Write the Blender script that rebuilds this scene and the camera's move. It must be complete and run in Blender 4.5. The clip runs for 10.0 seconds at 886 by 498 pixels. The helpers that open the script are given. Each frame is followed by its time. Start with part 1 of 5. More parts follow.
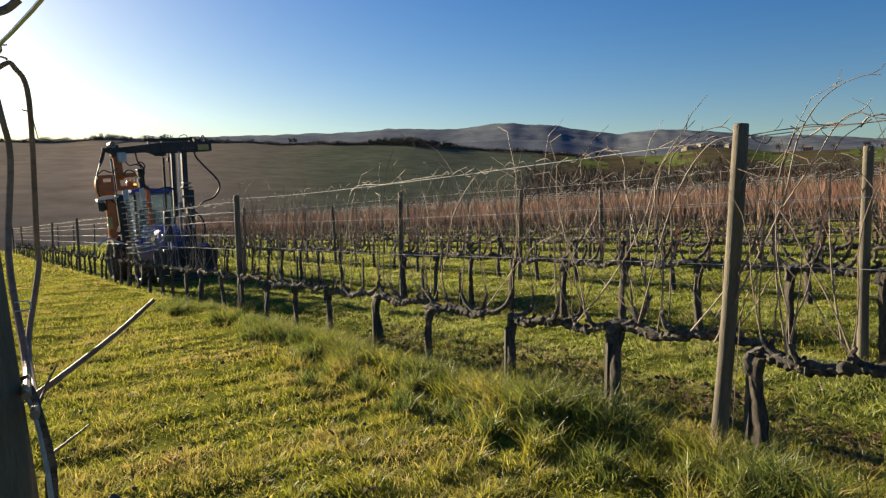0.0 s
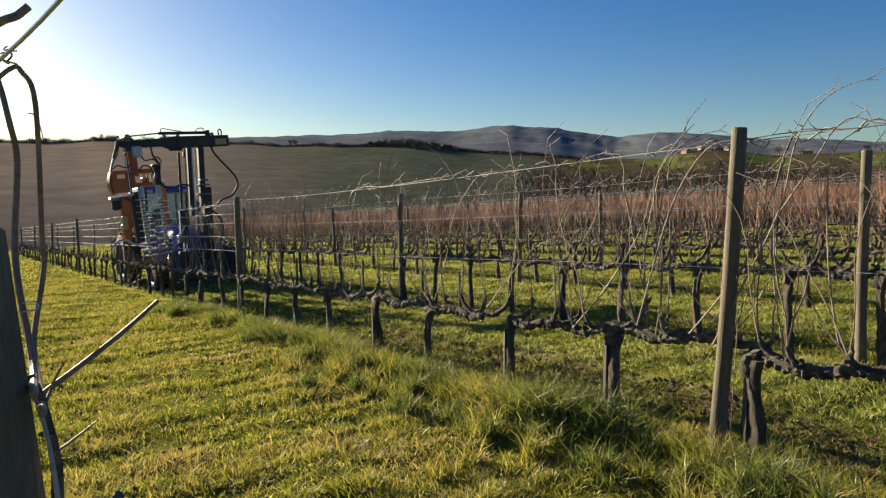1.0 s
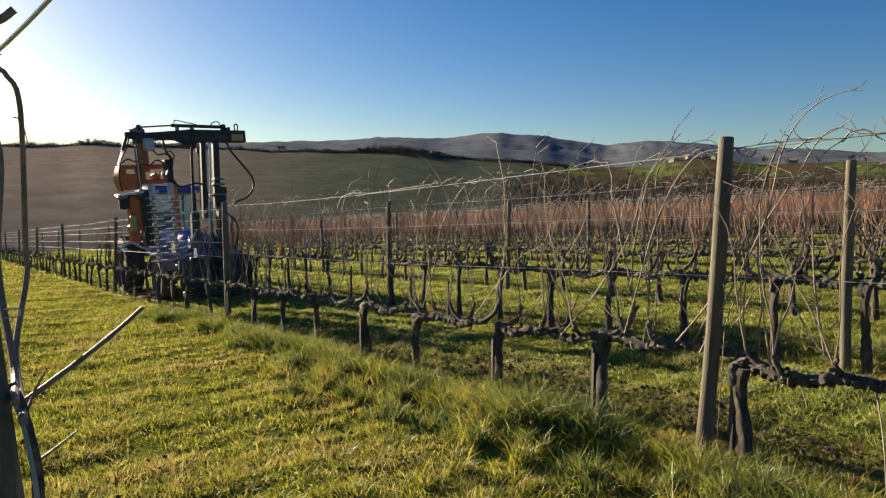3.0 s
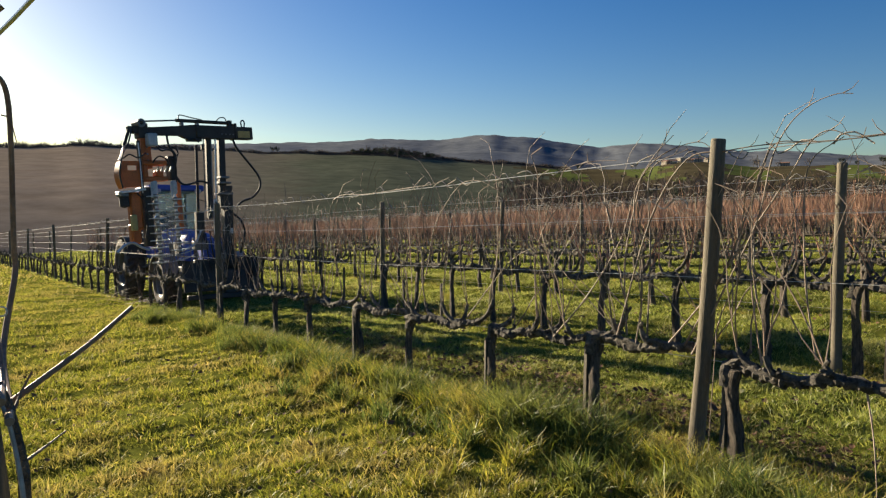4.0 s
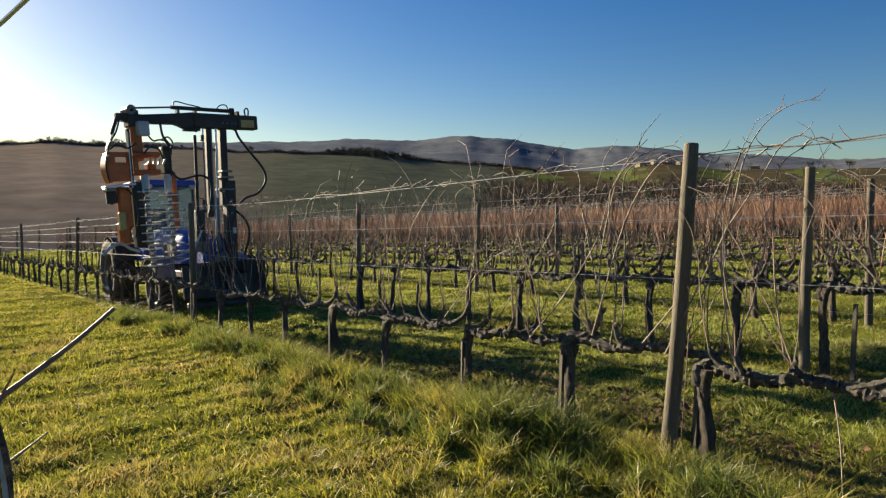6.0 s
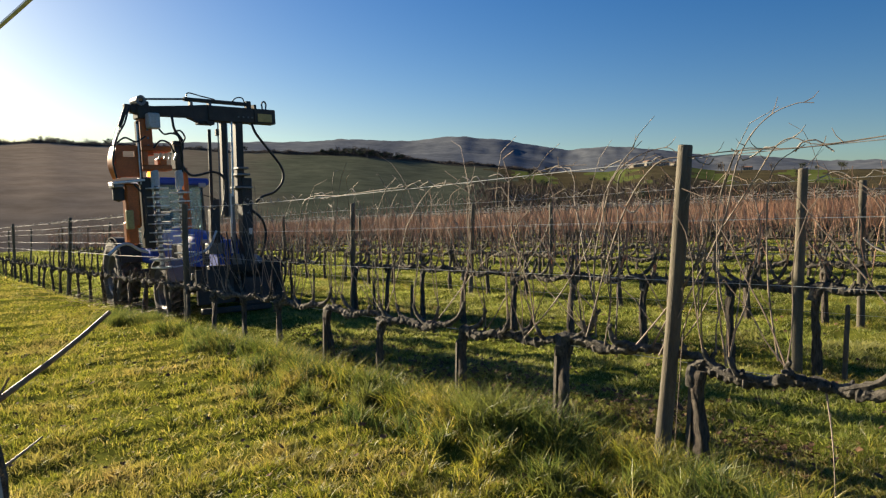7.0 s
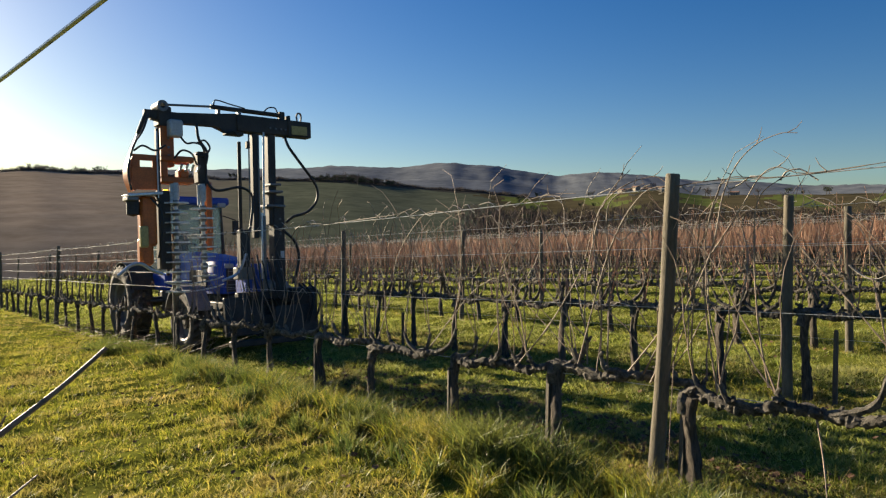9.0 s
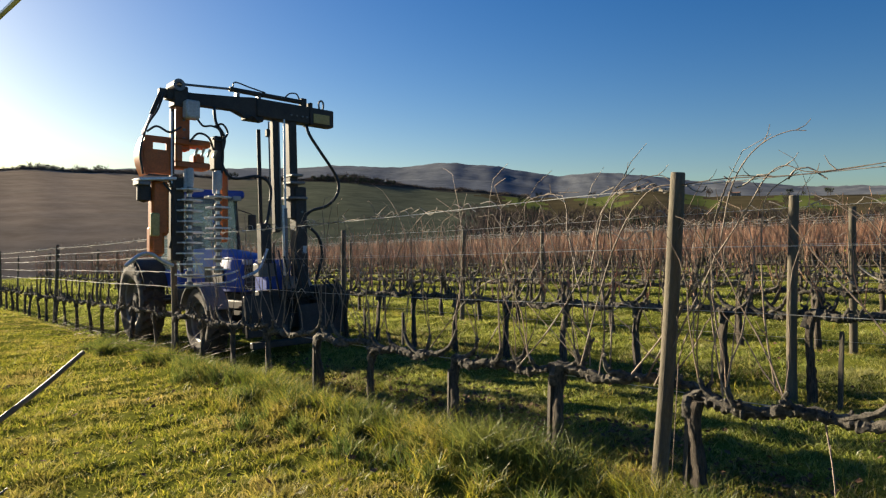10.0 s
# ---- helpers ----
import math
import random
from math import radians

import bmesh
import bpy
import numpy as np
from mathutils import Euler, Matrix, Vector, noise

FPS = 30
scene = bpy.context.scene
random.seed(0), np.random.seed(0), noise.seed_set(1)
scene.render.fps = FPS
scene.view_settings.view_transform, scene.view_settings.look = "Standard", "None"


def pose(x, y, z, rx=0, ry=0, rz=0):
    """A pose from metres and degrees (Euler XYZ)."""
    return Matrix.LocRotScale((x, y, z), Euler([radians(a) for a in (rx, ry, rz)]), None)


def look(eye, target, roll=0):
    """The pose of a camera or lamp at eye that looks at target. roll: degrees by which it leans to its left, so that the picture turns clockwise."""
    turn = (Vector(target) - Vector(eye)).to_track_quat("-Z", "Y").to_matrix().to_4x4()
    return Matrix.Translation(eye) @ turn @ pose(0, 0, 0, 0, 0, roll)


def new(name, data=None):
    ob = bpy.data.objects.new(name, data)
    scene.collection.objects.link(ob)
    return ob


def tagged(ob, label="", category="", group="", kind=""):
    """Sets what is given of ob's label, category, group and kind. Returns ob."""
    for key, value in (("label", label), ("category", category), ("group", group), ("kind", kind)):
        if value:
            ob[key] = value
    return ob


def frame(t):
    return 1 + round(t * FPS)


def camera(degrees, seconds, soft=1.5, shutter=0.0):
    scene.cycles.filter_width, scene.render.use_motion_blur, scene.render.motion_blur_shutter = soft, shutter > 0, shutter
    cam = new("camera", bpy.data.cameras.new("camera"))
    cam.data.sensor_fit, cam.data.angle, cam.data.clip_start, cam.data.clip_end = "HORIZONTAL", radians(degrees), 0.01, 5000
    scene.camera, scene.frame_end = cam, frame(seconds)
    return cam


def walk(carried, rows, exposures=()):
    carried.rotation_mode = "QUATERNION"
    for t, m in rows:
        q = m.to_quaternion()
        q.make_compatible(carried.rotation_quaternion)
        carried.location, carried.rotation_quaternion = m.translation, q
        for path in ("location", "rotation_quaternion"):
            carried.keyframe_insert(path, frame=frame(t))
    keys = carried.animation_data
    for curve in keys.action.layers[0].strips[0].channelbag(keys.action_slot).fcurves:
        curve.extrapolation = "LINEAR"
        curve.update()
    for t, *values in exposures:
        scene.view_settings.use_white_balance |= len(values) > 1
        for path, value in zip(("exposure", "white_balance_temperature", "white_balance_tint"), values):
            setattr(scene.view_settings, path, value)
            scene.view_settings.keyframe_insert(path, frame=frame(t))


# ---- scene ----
cam = camera(66.1, 10.0, soft=1.25)

PATH = [
    (0, (0.008, 0.039, 1.589), (0.01, 2.031, 1.411), -0.5),
    (0.5, (0.008, 0.031, 1.591), (0.01, 2.023, 1.414), -0.4),
    (1, (0.008, 0.018, 1.592), (0.011, 2.01, 1.42), -0.3),
    (1.5, (0.009, 0.008, 1.595), (0.012, 2.001, 1.427), -0.2),
    (2, (0.01, 0.005, 1.594), (0.017, 1.998, 1.432), -0.1),
    (2.5, (0.007, 0.014, 1.595), (0.032, 2.007, 1.438), 0.0),
    (4, (0.012, 0.025, 1.589), (0.068, 2.019, 1.442), 0.2),
    (4.5, (0.005, 0.013, 1.593), (0.087, 2.006, 1.446), 0.3),
    (5, (0.007, 0.009, 1.596), (0.112, 2.001, 1.45), 0.5),
    (5.5, (0.003, 0.006, 1.593), (0.12, 1.997, 1.448), 0.5),
    (7, (-0.007, 0.002, 1.6), (0.138, 1.991, 1.457), 0.6),
    (7.5, (0.002, 0.019, 1.604), (0.151, 2.009, 1.469), 0.5),
    (8, (-0.009, 0.005, 1.606), (0.149, 1.996, 1.495), 0.5),
    (8.5, (-0.014, -0.01, 1.617), (0.157, 1.981, 1.534), 0.4),
    (9, (-0.016, -0.019, 1.619), (0.157, 1.972, 1.552), 0.35),
    (9.5, (-0.014, -0.017, 1.615), (0.16, 1.974, 1.551), 0.4),
    (9.7, (-0.012, -0.014, 1.615), (0.161, 1.977, 1.551), 0.4),
    (10, (-0.007, 0.062, 1.613), (0.164, 2.054, 1.546), 0.5),
]
walk(cam, [(t, look(eye, target, roll)) for t, eye, target, roll in PATH], [(0, 1.5), (10, 1.5)])

# ---- light: a low winter sun behind the machine, clear sky ----
SUN_BEARING, SUN_HEIGHT = -46.0, 14.5  # degrees from +y, clockwise; degrees up
world = bpy.data.worlds.new("sky")
scene.world = world
world.use_nodes = True
wn = world.node_tree
sky = wn.nodes.new("ShaderNodeTexSky")
sky.sky_type = "NISHITA"
sky.sun_disc = False
sky.sun_elevation = radians(SUN_HEIGHT)
sky.sun_rotation = radians(SUN_BEARING)
sky.air_density, sky.dust_density, sky.ozone_density = 1.0, 0.58, 2.9
bg = next(n for n in wn.nodes if n.type == "BACKGROUND")
bg.inputs["Strength"].default_value = 0.0405
tone = wn.nodes.new("ShaderNodeHueSaturation")
tone.inputs["Saturation"].default_value = 1.38
tone.inputs["Hue"].default_value = 0.514
wn.links.new(sky.outputs["Color"], tone.inputs["Color"])
wn.links.new(tone.outputs["Color"], bg.inputs["Color"])
sun_data = bpy.data.lights.new("sun", "SUN")
sun_data.energy, sun_data.angle, sun_data.color = 5.0, radians(0.6), (1.0, 0.84, 0.60)
sun = new("sun", sun_data)
sb, sh = radians(SUN_BEARING), radians(SUN_HEIGHT)
SUN_DIR = Vector((math.sin(sb) * math.cos(sh), math.cos(sb) * math.cos(sh), math.sin(sh)))
sun.matrix_world = look(SUN_DIR * 50, (0, 0, 0))

# ---- plan: rows run along U, and follow one another along N ----
U = Vector((-0.584, 0.812, 0.0))
N = Vector((0.812, 0.584, 0.0))


def sn_of(x, y):
    return x * U.x + y * U.y, x * N.x + y * N.y


def smooth(a, b, x):
    x = np.clip((np.asarray(x, float) - a) / (b - a), 0, 1)
    return x * x * (3 - 2 * x)


def ripple(x, y, size, seed=0.0):
    """A soft sum of sines, about -1 to 1."""
    k = 2 * math.pi / size
    return (np.sin(k * (x * 0.93 + y * 0.37) + seed) + np.sin(k * 1.7 * (-x * 0.41 + y * 0.91) + seed * 2.3)
            + np.sin(k * 2.9 * (x * 0.66 - y * 0.75) + seed * 3.1) * 0.6) / 2.6


# how many degrees the hill's crest and the mountains rise above the eye, by bearing
CREST_AT = [-180, -60, -32.6, -28, -25.5, -23.4, -17.4, -13, -8.5, -5.5, -3.0, -1.0, 1.2, 3.4, 7.9, 10.2, 13.4, 18, 20.5, 23, 26, 30.6, 60, 180]
CREST_UP = [3.0, 3.4, 3.5, 3.65, 3.88, 3.8, 3.8, 3.65, 3.7, 3.72, 3.7, 3.58, 3.36, 3.15, 2.9, 2.65, 2.4, 2.5, 2.95, 2.95, 2.5, 2.55, 2.5, 3.0]
RANGE_AT = [-180, -60, -33, -18, -15, -12, -9.4, -6.6, -4.5, -2.4, -0.2, 1.6, 3.2, 4.4, 5.5, 7, 8.4, 9.6, 11.2, 12.2, 13.8, 15, 16, 17.2, 19, 21.4, 23.4, 25.4, 27, 28.8, 33, 60, 180]
RANGE_UP = [3.0, 3.0, 3.3, 4.15, 4.2, 4.38, 4.4, 4.58, 4.76, 4.76, 4.74, 4.74, 4.95, 5.1, 5.18, 5.02, 4.96, 4.84, 4.5, 4.44, 4.16, 4.1, 4.26, 4.36, 4.3, 4.12, 3.86, 3.56, 3.62, 3.54, 3.1, 3.0, 3.0]


def eased(b, places, heights):
    """Heights between the given places, with the corners rounded off."""
    return sum(np.interp(b + d, places, heights) for d in (-0.6, -0.3, 0, 0.3, 0.6)) / 5


def ground_z(x, y):
    """Height of the ground: the vineyard falls gently along its rows to a valley; a dark hill, then mountains, beyond."""
    x, y = np.asarray(x, float), np.asarray(y, float)
    s, n = x * U.x + y * U.y, x * N.x + y * N.y
    r = np.hypot(x, y)
    b = np.degrees(np.arctan2(x, y))
    fall = -0.052 * np.clip(s - 2.4, -6, 90) + 0.02 * np.clip(n - 4.5, 0, 5.5) + 0.022 * np.clip(n - 10, 0, 60)
    z = fall + 0.03 * ripple(x, y, 3.1, 0.4) * smooth(0, 6, r) + 0.02 * ripple(x, y, 0.9, 2.0)
    # hummocks of rank grass on the bank before the first row
    hump = np.exp(-((n - 2.95) / 0.62) ** 2) * (1 - smooth(7, 12, r))
    z = z + (0.05 * ripple(x, y, 0.62, 5.0) + 0.022 * ripple(x, y, 0.27, 1.3)) * hump + 0.006 * ripple(x, y, 0.33, 3.3) * (1 - smooth(8, 14, r))
    # shallow tilled dips along the vine rows, with a low bank before them
    k = np.clip(np.round((n - 3.85) / 2.97), 0, 30)
    z = z + (-0.095 + 0.02 * ripple(s * 1.0, n * 0.0, 1.3, 0.7)) * np.exp(-((n - 3.9 - 2.97 * k) / 0.42) ** 2)
    z = z + (0.03 + 0.03 * ripple(s * 1.0, n * 0.0, 1.7, 1.9)) * np.exp(-((n - 3.25 - 2.97 * k) / 0.25) ** 2)
    # wheel ruts beside the first row
    rut = np.exp(-((n - 4.36) / 0.3) ** 2) + np.exp(-((n - 6.05) / 0.3) ** 2)
    z = z - 0.11 * rut * smooth(6.5, 9, s) * (1 - smooth(30, 40, s))
    # valley floor, and the hill on its far side
    low = 1 - smooth(72, 125, r)
    z = z * low + (-9.0) * (1 - low)
    crest = 1.6 + 420 * np.tan(np.radians(eased(b, CREST_AT, CREST_UP))) + 0.5 * ripple(x, y, 40, 1.0)
    up = np.clip((r - 125) / 295, 0, 1) ** 0.85
    back = 1 - 0.35 * smooth(440, 800, r)
    z = np.where(r > 125, -9.0 + (crest + 9.0) * up * back, z)
    # mountains
    top = 1.6 + 2600 * np.tan(np.radians(eased(b, RANGE_AT, RANGE_UP) - 0.12)) + 3 * ripple(x, y, 240, 0.7) + 2.5 * ripple(x, y, 90, 1.7) + 0.9 * ripple(x, y, 41, 0.2)
    z = np.where(r > 800, z + (top - z) * smooth(800, 2600, r), z)
    ridge = 1.6 + 1500 * np.tan(np.radians(eased(b, RANGE_AT, RANGE_UP) - 1.0 + 0.25 * ripple(b * 10, b * 3, 110, 0.5)))
    z = np.maximum(z, np.where((r > 1000) & (r < 2300), ridge * np.clip(1 - np.abs(r - 1500) / 600, 0, 1), z))
    return z


def gz(x, y):
    return float(ground_z(x, y))


def on_slope(s, n, h=0.0):
    """The place s along and n across the rows, h above the even slope, whatever the small bumps."""
    p = U * s + N * n
    return Vector((p.x, p.y, -0.052 * (s - 2.4) + 0.022 * max(n - 10, 0) + h))


def at(s, n, h=0.0):
    """The place s along and n across the rows, h above the ground."""
    p = U * s + N * n
    return Vector((p.x, p.y, gz(p.x, p.y) + h))


# ---- materials ----
def material(name):
    m = bpy.data.materials.new(name)
    m.use_nodes = True
    t = m.node_tree
    return m, t, t.nodes["Principled BSDF"]


def node(t, kind, **values):
    n = t.nodes.new(kind)
    for key, value in values.items():
        n.inputs[key].default_value = value
    return n


def ramp(t, source, stops):
    r = t.nodes.new("ShaderNodeValToRGB")
    e = r.color_ramp.elements
    while len(e) < len(stops):
        e.new(0.5)
    for el, (p, c) in zip(e, stops):
        el.position, el.color = p, (*c, 1)
    t.links.new(source, r.inputs["Fac"])
    return r.outputs["Color"]


def mix(t, fac, a, b, blend="MIX"):
    m = t.nodes.new("ShaderNodeMix")
    m.data_type, m.blend_type = "RGBA", blend
    for socket, v in ((m.inputs[0], fac), (m.inputs[6], a), (m.inputs[7], b)):
        if hasattr(v, "is_linked"):
            t.links.new(v, socket)
        elif isinstance(v, (int, float)):
            socket.default_value = v
        else:
            socket.default_value = (*v, 1)
    return m.outputs[2]


def surface(name, low, high, scale=6.0, fine=60.0, rough=0.8, metal=0.0, bump=0.3, stretch=(1, 1, 1), island=0.0, spread=0.0, gloss=0.5):
    """Two tones mixed by noise at two sizes, with relief; island and spread vary single pieces and single objects."""
    m, t, p = material(name)
    co = t.nodes.new("ShaderNodeTexCoord")
    mp = node(t, "ShaderNodeMapping", Scale=stretch)
    t.links.new(co.outputs["Object"], mp.inputs["Vector"])
    a = node(t, "ShaderNodeTexNoise", Scale=scale, Detail=5.0, Roughness=0.6)
    b = node(t, "ShaderNodeTexNoise", Scale=fine, Detail=3.0, Roughness=0.6)
    for q in (a, b):
        t.links.new(mp.outputs["Vector"], q.inputs["Vector"])
    c = ramp(t, a.outputs["Fac"], [(0.3, low), (0.7, high)])
    g = ramp(t, b.outputs["Fac"], [(0.3, (0.62, 0.62, 0.62)), (0.65, (1, 1, 1))])
    c = mix(t, 0.8, c, g, "MULTIPLY")
    if island:
        geo = t.nodes.new("ShaderNodeNewGeometry")
        v = ramp(t, geo.outputs["Random Per Island"], [(0.0, (1 - island,) * 3), (1.0, (1 + island,) * 3)])
        c = mix(t, 1.0, c, v, "MULTIPLY")
    if spread:
        info = t.nodes.new("ShaderNodeObjectInfo")
        v = ramp(t, info.outputs["Random"], [(0.0, (1 - spread, 1 - spread, 1 - spread)), (1.0, (1 + spread, 1 + spread * 0.9, 1 + spread * 0.7))])
        c = mix(t, 1.0, c, v, "MULTIPLY")
    t.links.new(c, p.inputs["Base Color"])
    p.inputs["Roughness"].default_value, p.inputs["Metallic"].default_value = rough, metal
    p.inputs["Specular IOR Level"].default_value = gloss
    if bump:
        bp = node(t, "ShaderNodeBump", Strength=bump, Distance=0.01)
        t.links.new(b.outputs["Fac"], bp.inputs["Height"])
        t.links.new(bp.outputs["Normal"], p.inputs["Normal"])
    return m


def leafy(name, stops, patch, patch_scale=0.9, through_light=0.5):
    """Grass blades: each its own tone, drier in patches, with light passing through."""
    m, t, p = material(name)
    t.nodes.remove(p)
    geo = t.nodes.new("ShaderNodeNewGeometry")
    c = ramp(t, geo.outputs["Random Per Island"], stops)
    nz = node(t, "ShaderNodeTexNoise", Scale=patch_scale, Detail=4.0, Roughness=0.65)
    t.links.new(geo.outputs["Position"], nz.inputs["Vector"])
    dry = ramp(t, nz.outputs["Fac"], [(0.47, (0, 0, 0)), (0.66, (1, 1, 1))])
    c = mix(t, dry, c, patch)
    nf = node(t, "ShaderNodeTexNoise", Scale=11.0, Detail=3.0, Roughness=0.6)
    t.links.new(geo.outputs["Position"], nf.inputs["Vector"])
    c = mix(t, 1.0, c, ramp(t, nf.outputs["Fac"], [(0.36, (0.46, 0.50, 0.46)), (0.5, (0.95, 0.95, 0.95)), (0.68, (1.3, 1.22, 1.05))]), "MULTIPLY")
    d = t.nodes.new("ShaderNodeBsdfDiffuse")
    tr = t.nodes.new("ShaderNodeBsdfTranslucent")
    gl = node(t, "ShaderNodeBsdfGlossy", Roughness=0.45)
    gl.inputs["Color"].default_value = (0.75, 0.75, 0.7, 1)
    mx = t.nodes.new("ShaderNodeMixShader")
    mx.inputs[0].default_value = through_light
    m2 = t.nodes.new("ShaderNodeMixShader")
    m2.inputs[0].default_value = 0.035
    t.links.new(c, d.inputs["Color"])
    t.links.new(c, tr.inputs["Color"])
    t.links.new(d.outputs[0], mx.inputs[1])
    t.links.new(tr.outputs[0], mx.inputs[2])
    t.links.new(mx.outputs[0], m2.inputs[1])
    t.links.new(gl.outputs[0], m2.inputs[2])
    t.links.new(m2.outputs[0], t.nodes["Material Output"].inputs["Surface"])
    return m


def paint(name, colour, rough=0.4, metal=0.0, dirt=0.25, gloss=0.5):
    low = tuple(c * (1 - dirt) for c in colour)
    return surface(name, low, colour, 3.0, 40.0, rough, metal, 0.08, gloss=gloss)


TURF = surface("turf", (0.06, 0.072, 0.016), (0.19, 0.2, 0.034), 1.3, 25.0, 0.95, bump=0.6, gloss=0.0)


def hillside():
    """Ploughed brown soil, paled by haze put into its colour, that gives way to dark winter pasture towards the east,
    with soft edges and faint tracks.
    """
    m, t, p = material("hill_fields")
    geo = t.nodes.new("ShaderNodeNewGeometry")
    sep = t.nodes.new("ShaderNodeSeparateXYZ")
    t.links.new(geo.outputs["Position"], sep.inputs[0])
    ratio = t.nodes.new("ShaderNodeMath")
    ratio.operation = "DIVIDE"
    t.links.new(sep.outputs["X"], ratio.inputs[0])
    t.links.new(sep.outputs["Y"], ratio.inputs[1])
    big = node(t, "ShaderNodeTexNoise", Scale=0.012, Detail=4.0, Roughness=0.6)
    fine = node(t, "ShaderNodeTexNoise", Scale=0.12, Detail=4.0, Roughness=0.65)
    for q in (big, fine):
        t.links.new(geo.outputs["Position"], q.inputs["Vector"])
    add = t.nodes.new("ShaderNodeMath")
    add.operation = "MULTIPLY_ADD"
    t.links.new(big.outputs["Fac"], add.inputs[0])
    add.inputs[1].default_value = 0.3
    t.links.new(ratio.outputs[0], add.inputs[2])
    span = node(t, "ShaderNodeMapRange")
    span.inputs["From Min"].default_value, span.inputs["From Max"].default_value = -0.22, 0.0
    t.links.new(add.outputs[0], span.inputs["Value"])
    # brown is paler than the soil: the haze over the hill is mixed in
    brown = ramp(t, fine.outputs["Fac"], [(0.3, (0.21, 0.17, 0.13)), (0.7, (0.30, 0.25, 0.195))])
    green = ramp(t, fine.outputs["Fac"], [(0.3, (0.072, 0.082, 0.058)), (0.7, (0.125, 0.138, 0.095))])
    c = mix(t, span.outputs["Result"], brown, green)
    c = mix(t, 0.7, c, ramp(t, big.outputs["Fac"], [(0.35, (0.7, 0.72, 0.7)), (0.62, (1.1, 1.08, 1.05))]), "MULTIPLY")
    t.links.new(c, p.inputs["Base Color"])
    p.inputs["Roughness"].default_value, p.inputs["Specular IOR Level"].default_value = 1.0, 0.0
    return m


DARK_FIELD = hillside()
GREEN_FIELD = surface("green_field", (0.10, 0.125, 0.035), (0.15, 0.175, 0.055), 0.02, 0.2, 0.95, bump=0.0, gloss=0.0)
BROWN_SCRUB = surface("brown_scrub", (0.062, 0.052, 0.03), (0.115, 0.098, 0.055), 0.05, 0.5, 0.95, bump=0.0, gloss=0.0)
DARK_WOOD = surface("dark_hill_wood", (0.04, 0.042, 0.034), (0.085, 0.08, 0.066), 0.05, 0.5, 0.95, bump=0.0, gloss=0.0)
# distance haze put into the colour: woodland grey made paler and bluer
HAZY_MOUNTAIN = surface("hazy_bare_woodland", (0.128, 0.142, 0.16), (0.208, 0.226, 0.245), 0.008, 0.05, 1.0, bump=0.0, gloss=0.0)
GRASS = leafy("grass_blades", [(0.0, (0.12, 0.15, 0.018)), (0.45, (0.25, 0.265, 0.031)), (0.85, (0.37, 0.345, 0.05)), (1.0, (0.46, 0.36, 0.14))], (0.39, 0.31, 0.10), through_light=0.6)
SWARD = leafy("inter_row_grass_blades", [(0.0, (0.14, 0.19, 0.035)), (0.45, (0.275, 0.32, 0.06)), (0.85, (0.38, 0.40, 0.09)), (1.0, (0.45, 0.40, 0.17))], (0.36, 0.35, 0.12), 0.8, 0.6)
TUFT = leafy("tall_grass_blades", [(0.0, (0.10, 0.14, 0.014)), (0.5, (0.24, 0.26, 0.025)), (0.85, (0.40, 0.35, 0.05)), (1.0, (0.45, 0.36, 0.15))], (0.36, 0.29, 0.07), 1.6, 0.6)
COARSE = leafy("coarse_grass_blades", [(0.0, (0.05, 0.085, 0.02)), (0.6, (0.12, 0.165, 0.035)), (1.0, (0.30, 0.30, 0.08))], (0.2, 0.22, 0.05), 1.2, 0.55)
DRY = leafy("dry_grass_blades", [(0.0, (0.16, 0.10, 0.05)), (0.4, (0.30, 0.23, 0.10)), (0.8, (0.42, 0.34, 0.17)), (1.0, (0.22, 0.12, 0.07))], (0.33, 0.28, 0.09), 1.4, 0.5)
DEAD_LEAF = surface("dead_leaf", (0.10, 0.05, 0.025), (0.20, 0.11, 0.05), 20, 90, 0.9, island=0.3)
POST_WOOD = surface("weathered_post_wood", (0.095, 0.08, 0.055), (0.22, 0.19, 0.135), 5, 70, 0.85, bump=0.6, stretch=(3, 3, 0.35), spread=0.18)
STAKE_WOOD = surface("dark_stake_wood", (0.05, 0.043, 0.034), (0.18, 0.155, 0.12), 6, 80, 0.9, bump=0.7, stretch=(3, 3, 0.3), spread=0.25)
BARK = surface("vine_bark", (0.02, 0.016, 0.012), (0.16, 0.13, 0.10), 26, 120, 0.95, bump=1.0, stretch=(2.4, 2.4, 0.4), spread=0.25)
CORDON_BARK = surface("cordon_bark", (0.012, 0.01, 0.008), (0.23, 0.205, 0.165), 22, 140, 0.95, bump=1.0, spread=0.25)
CANE = surface("vine_cane", (0.17, 0.115, 0.08), (0.34, 0.265, 0.195), 9, 60, 0.65, bump=0.3, spread=0.25, island=0.2)
RED_CANE = surface("reddish_vine_cane", (0.37, 0.185, 0.11), (0.60, 0.36, 0.23), 2, 30, 0.7, bump=0.0, island=0.3)
NEAR_CANE = surface("brown_vine_cane", (0.17, 0.095, 0.05), (0.34, 0.215, 0.125), 14, 90, 0.6, bump=0.15)
# cane tone whitened to stand for sun glints along the wires
GLINT_PALE = surface("glint_pale_cane", (0.30, 0.27, 0.23), (0.52, 0.48, 0.42), 9, 60, 0.8, bump=0.3, island=0.2, gloss=0.15)
WIRE = surface("galvanised_wire", (0.55, 0.55, 0.54), (0.75, 0.75, 0.73), 8, 60, 0.33, 0.45, 0.0)
BLUE = paint("blue_paint", (0.02, 0.075, 0.46), 0.5)
ORANGE = paint("orange_paint", (0.66, 0.165, 0.025), 0.5, dirt=0.45)
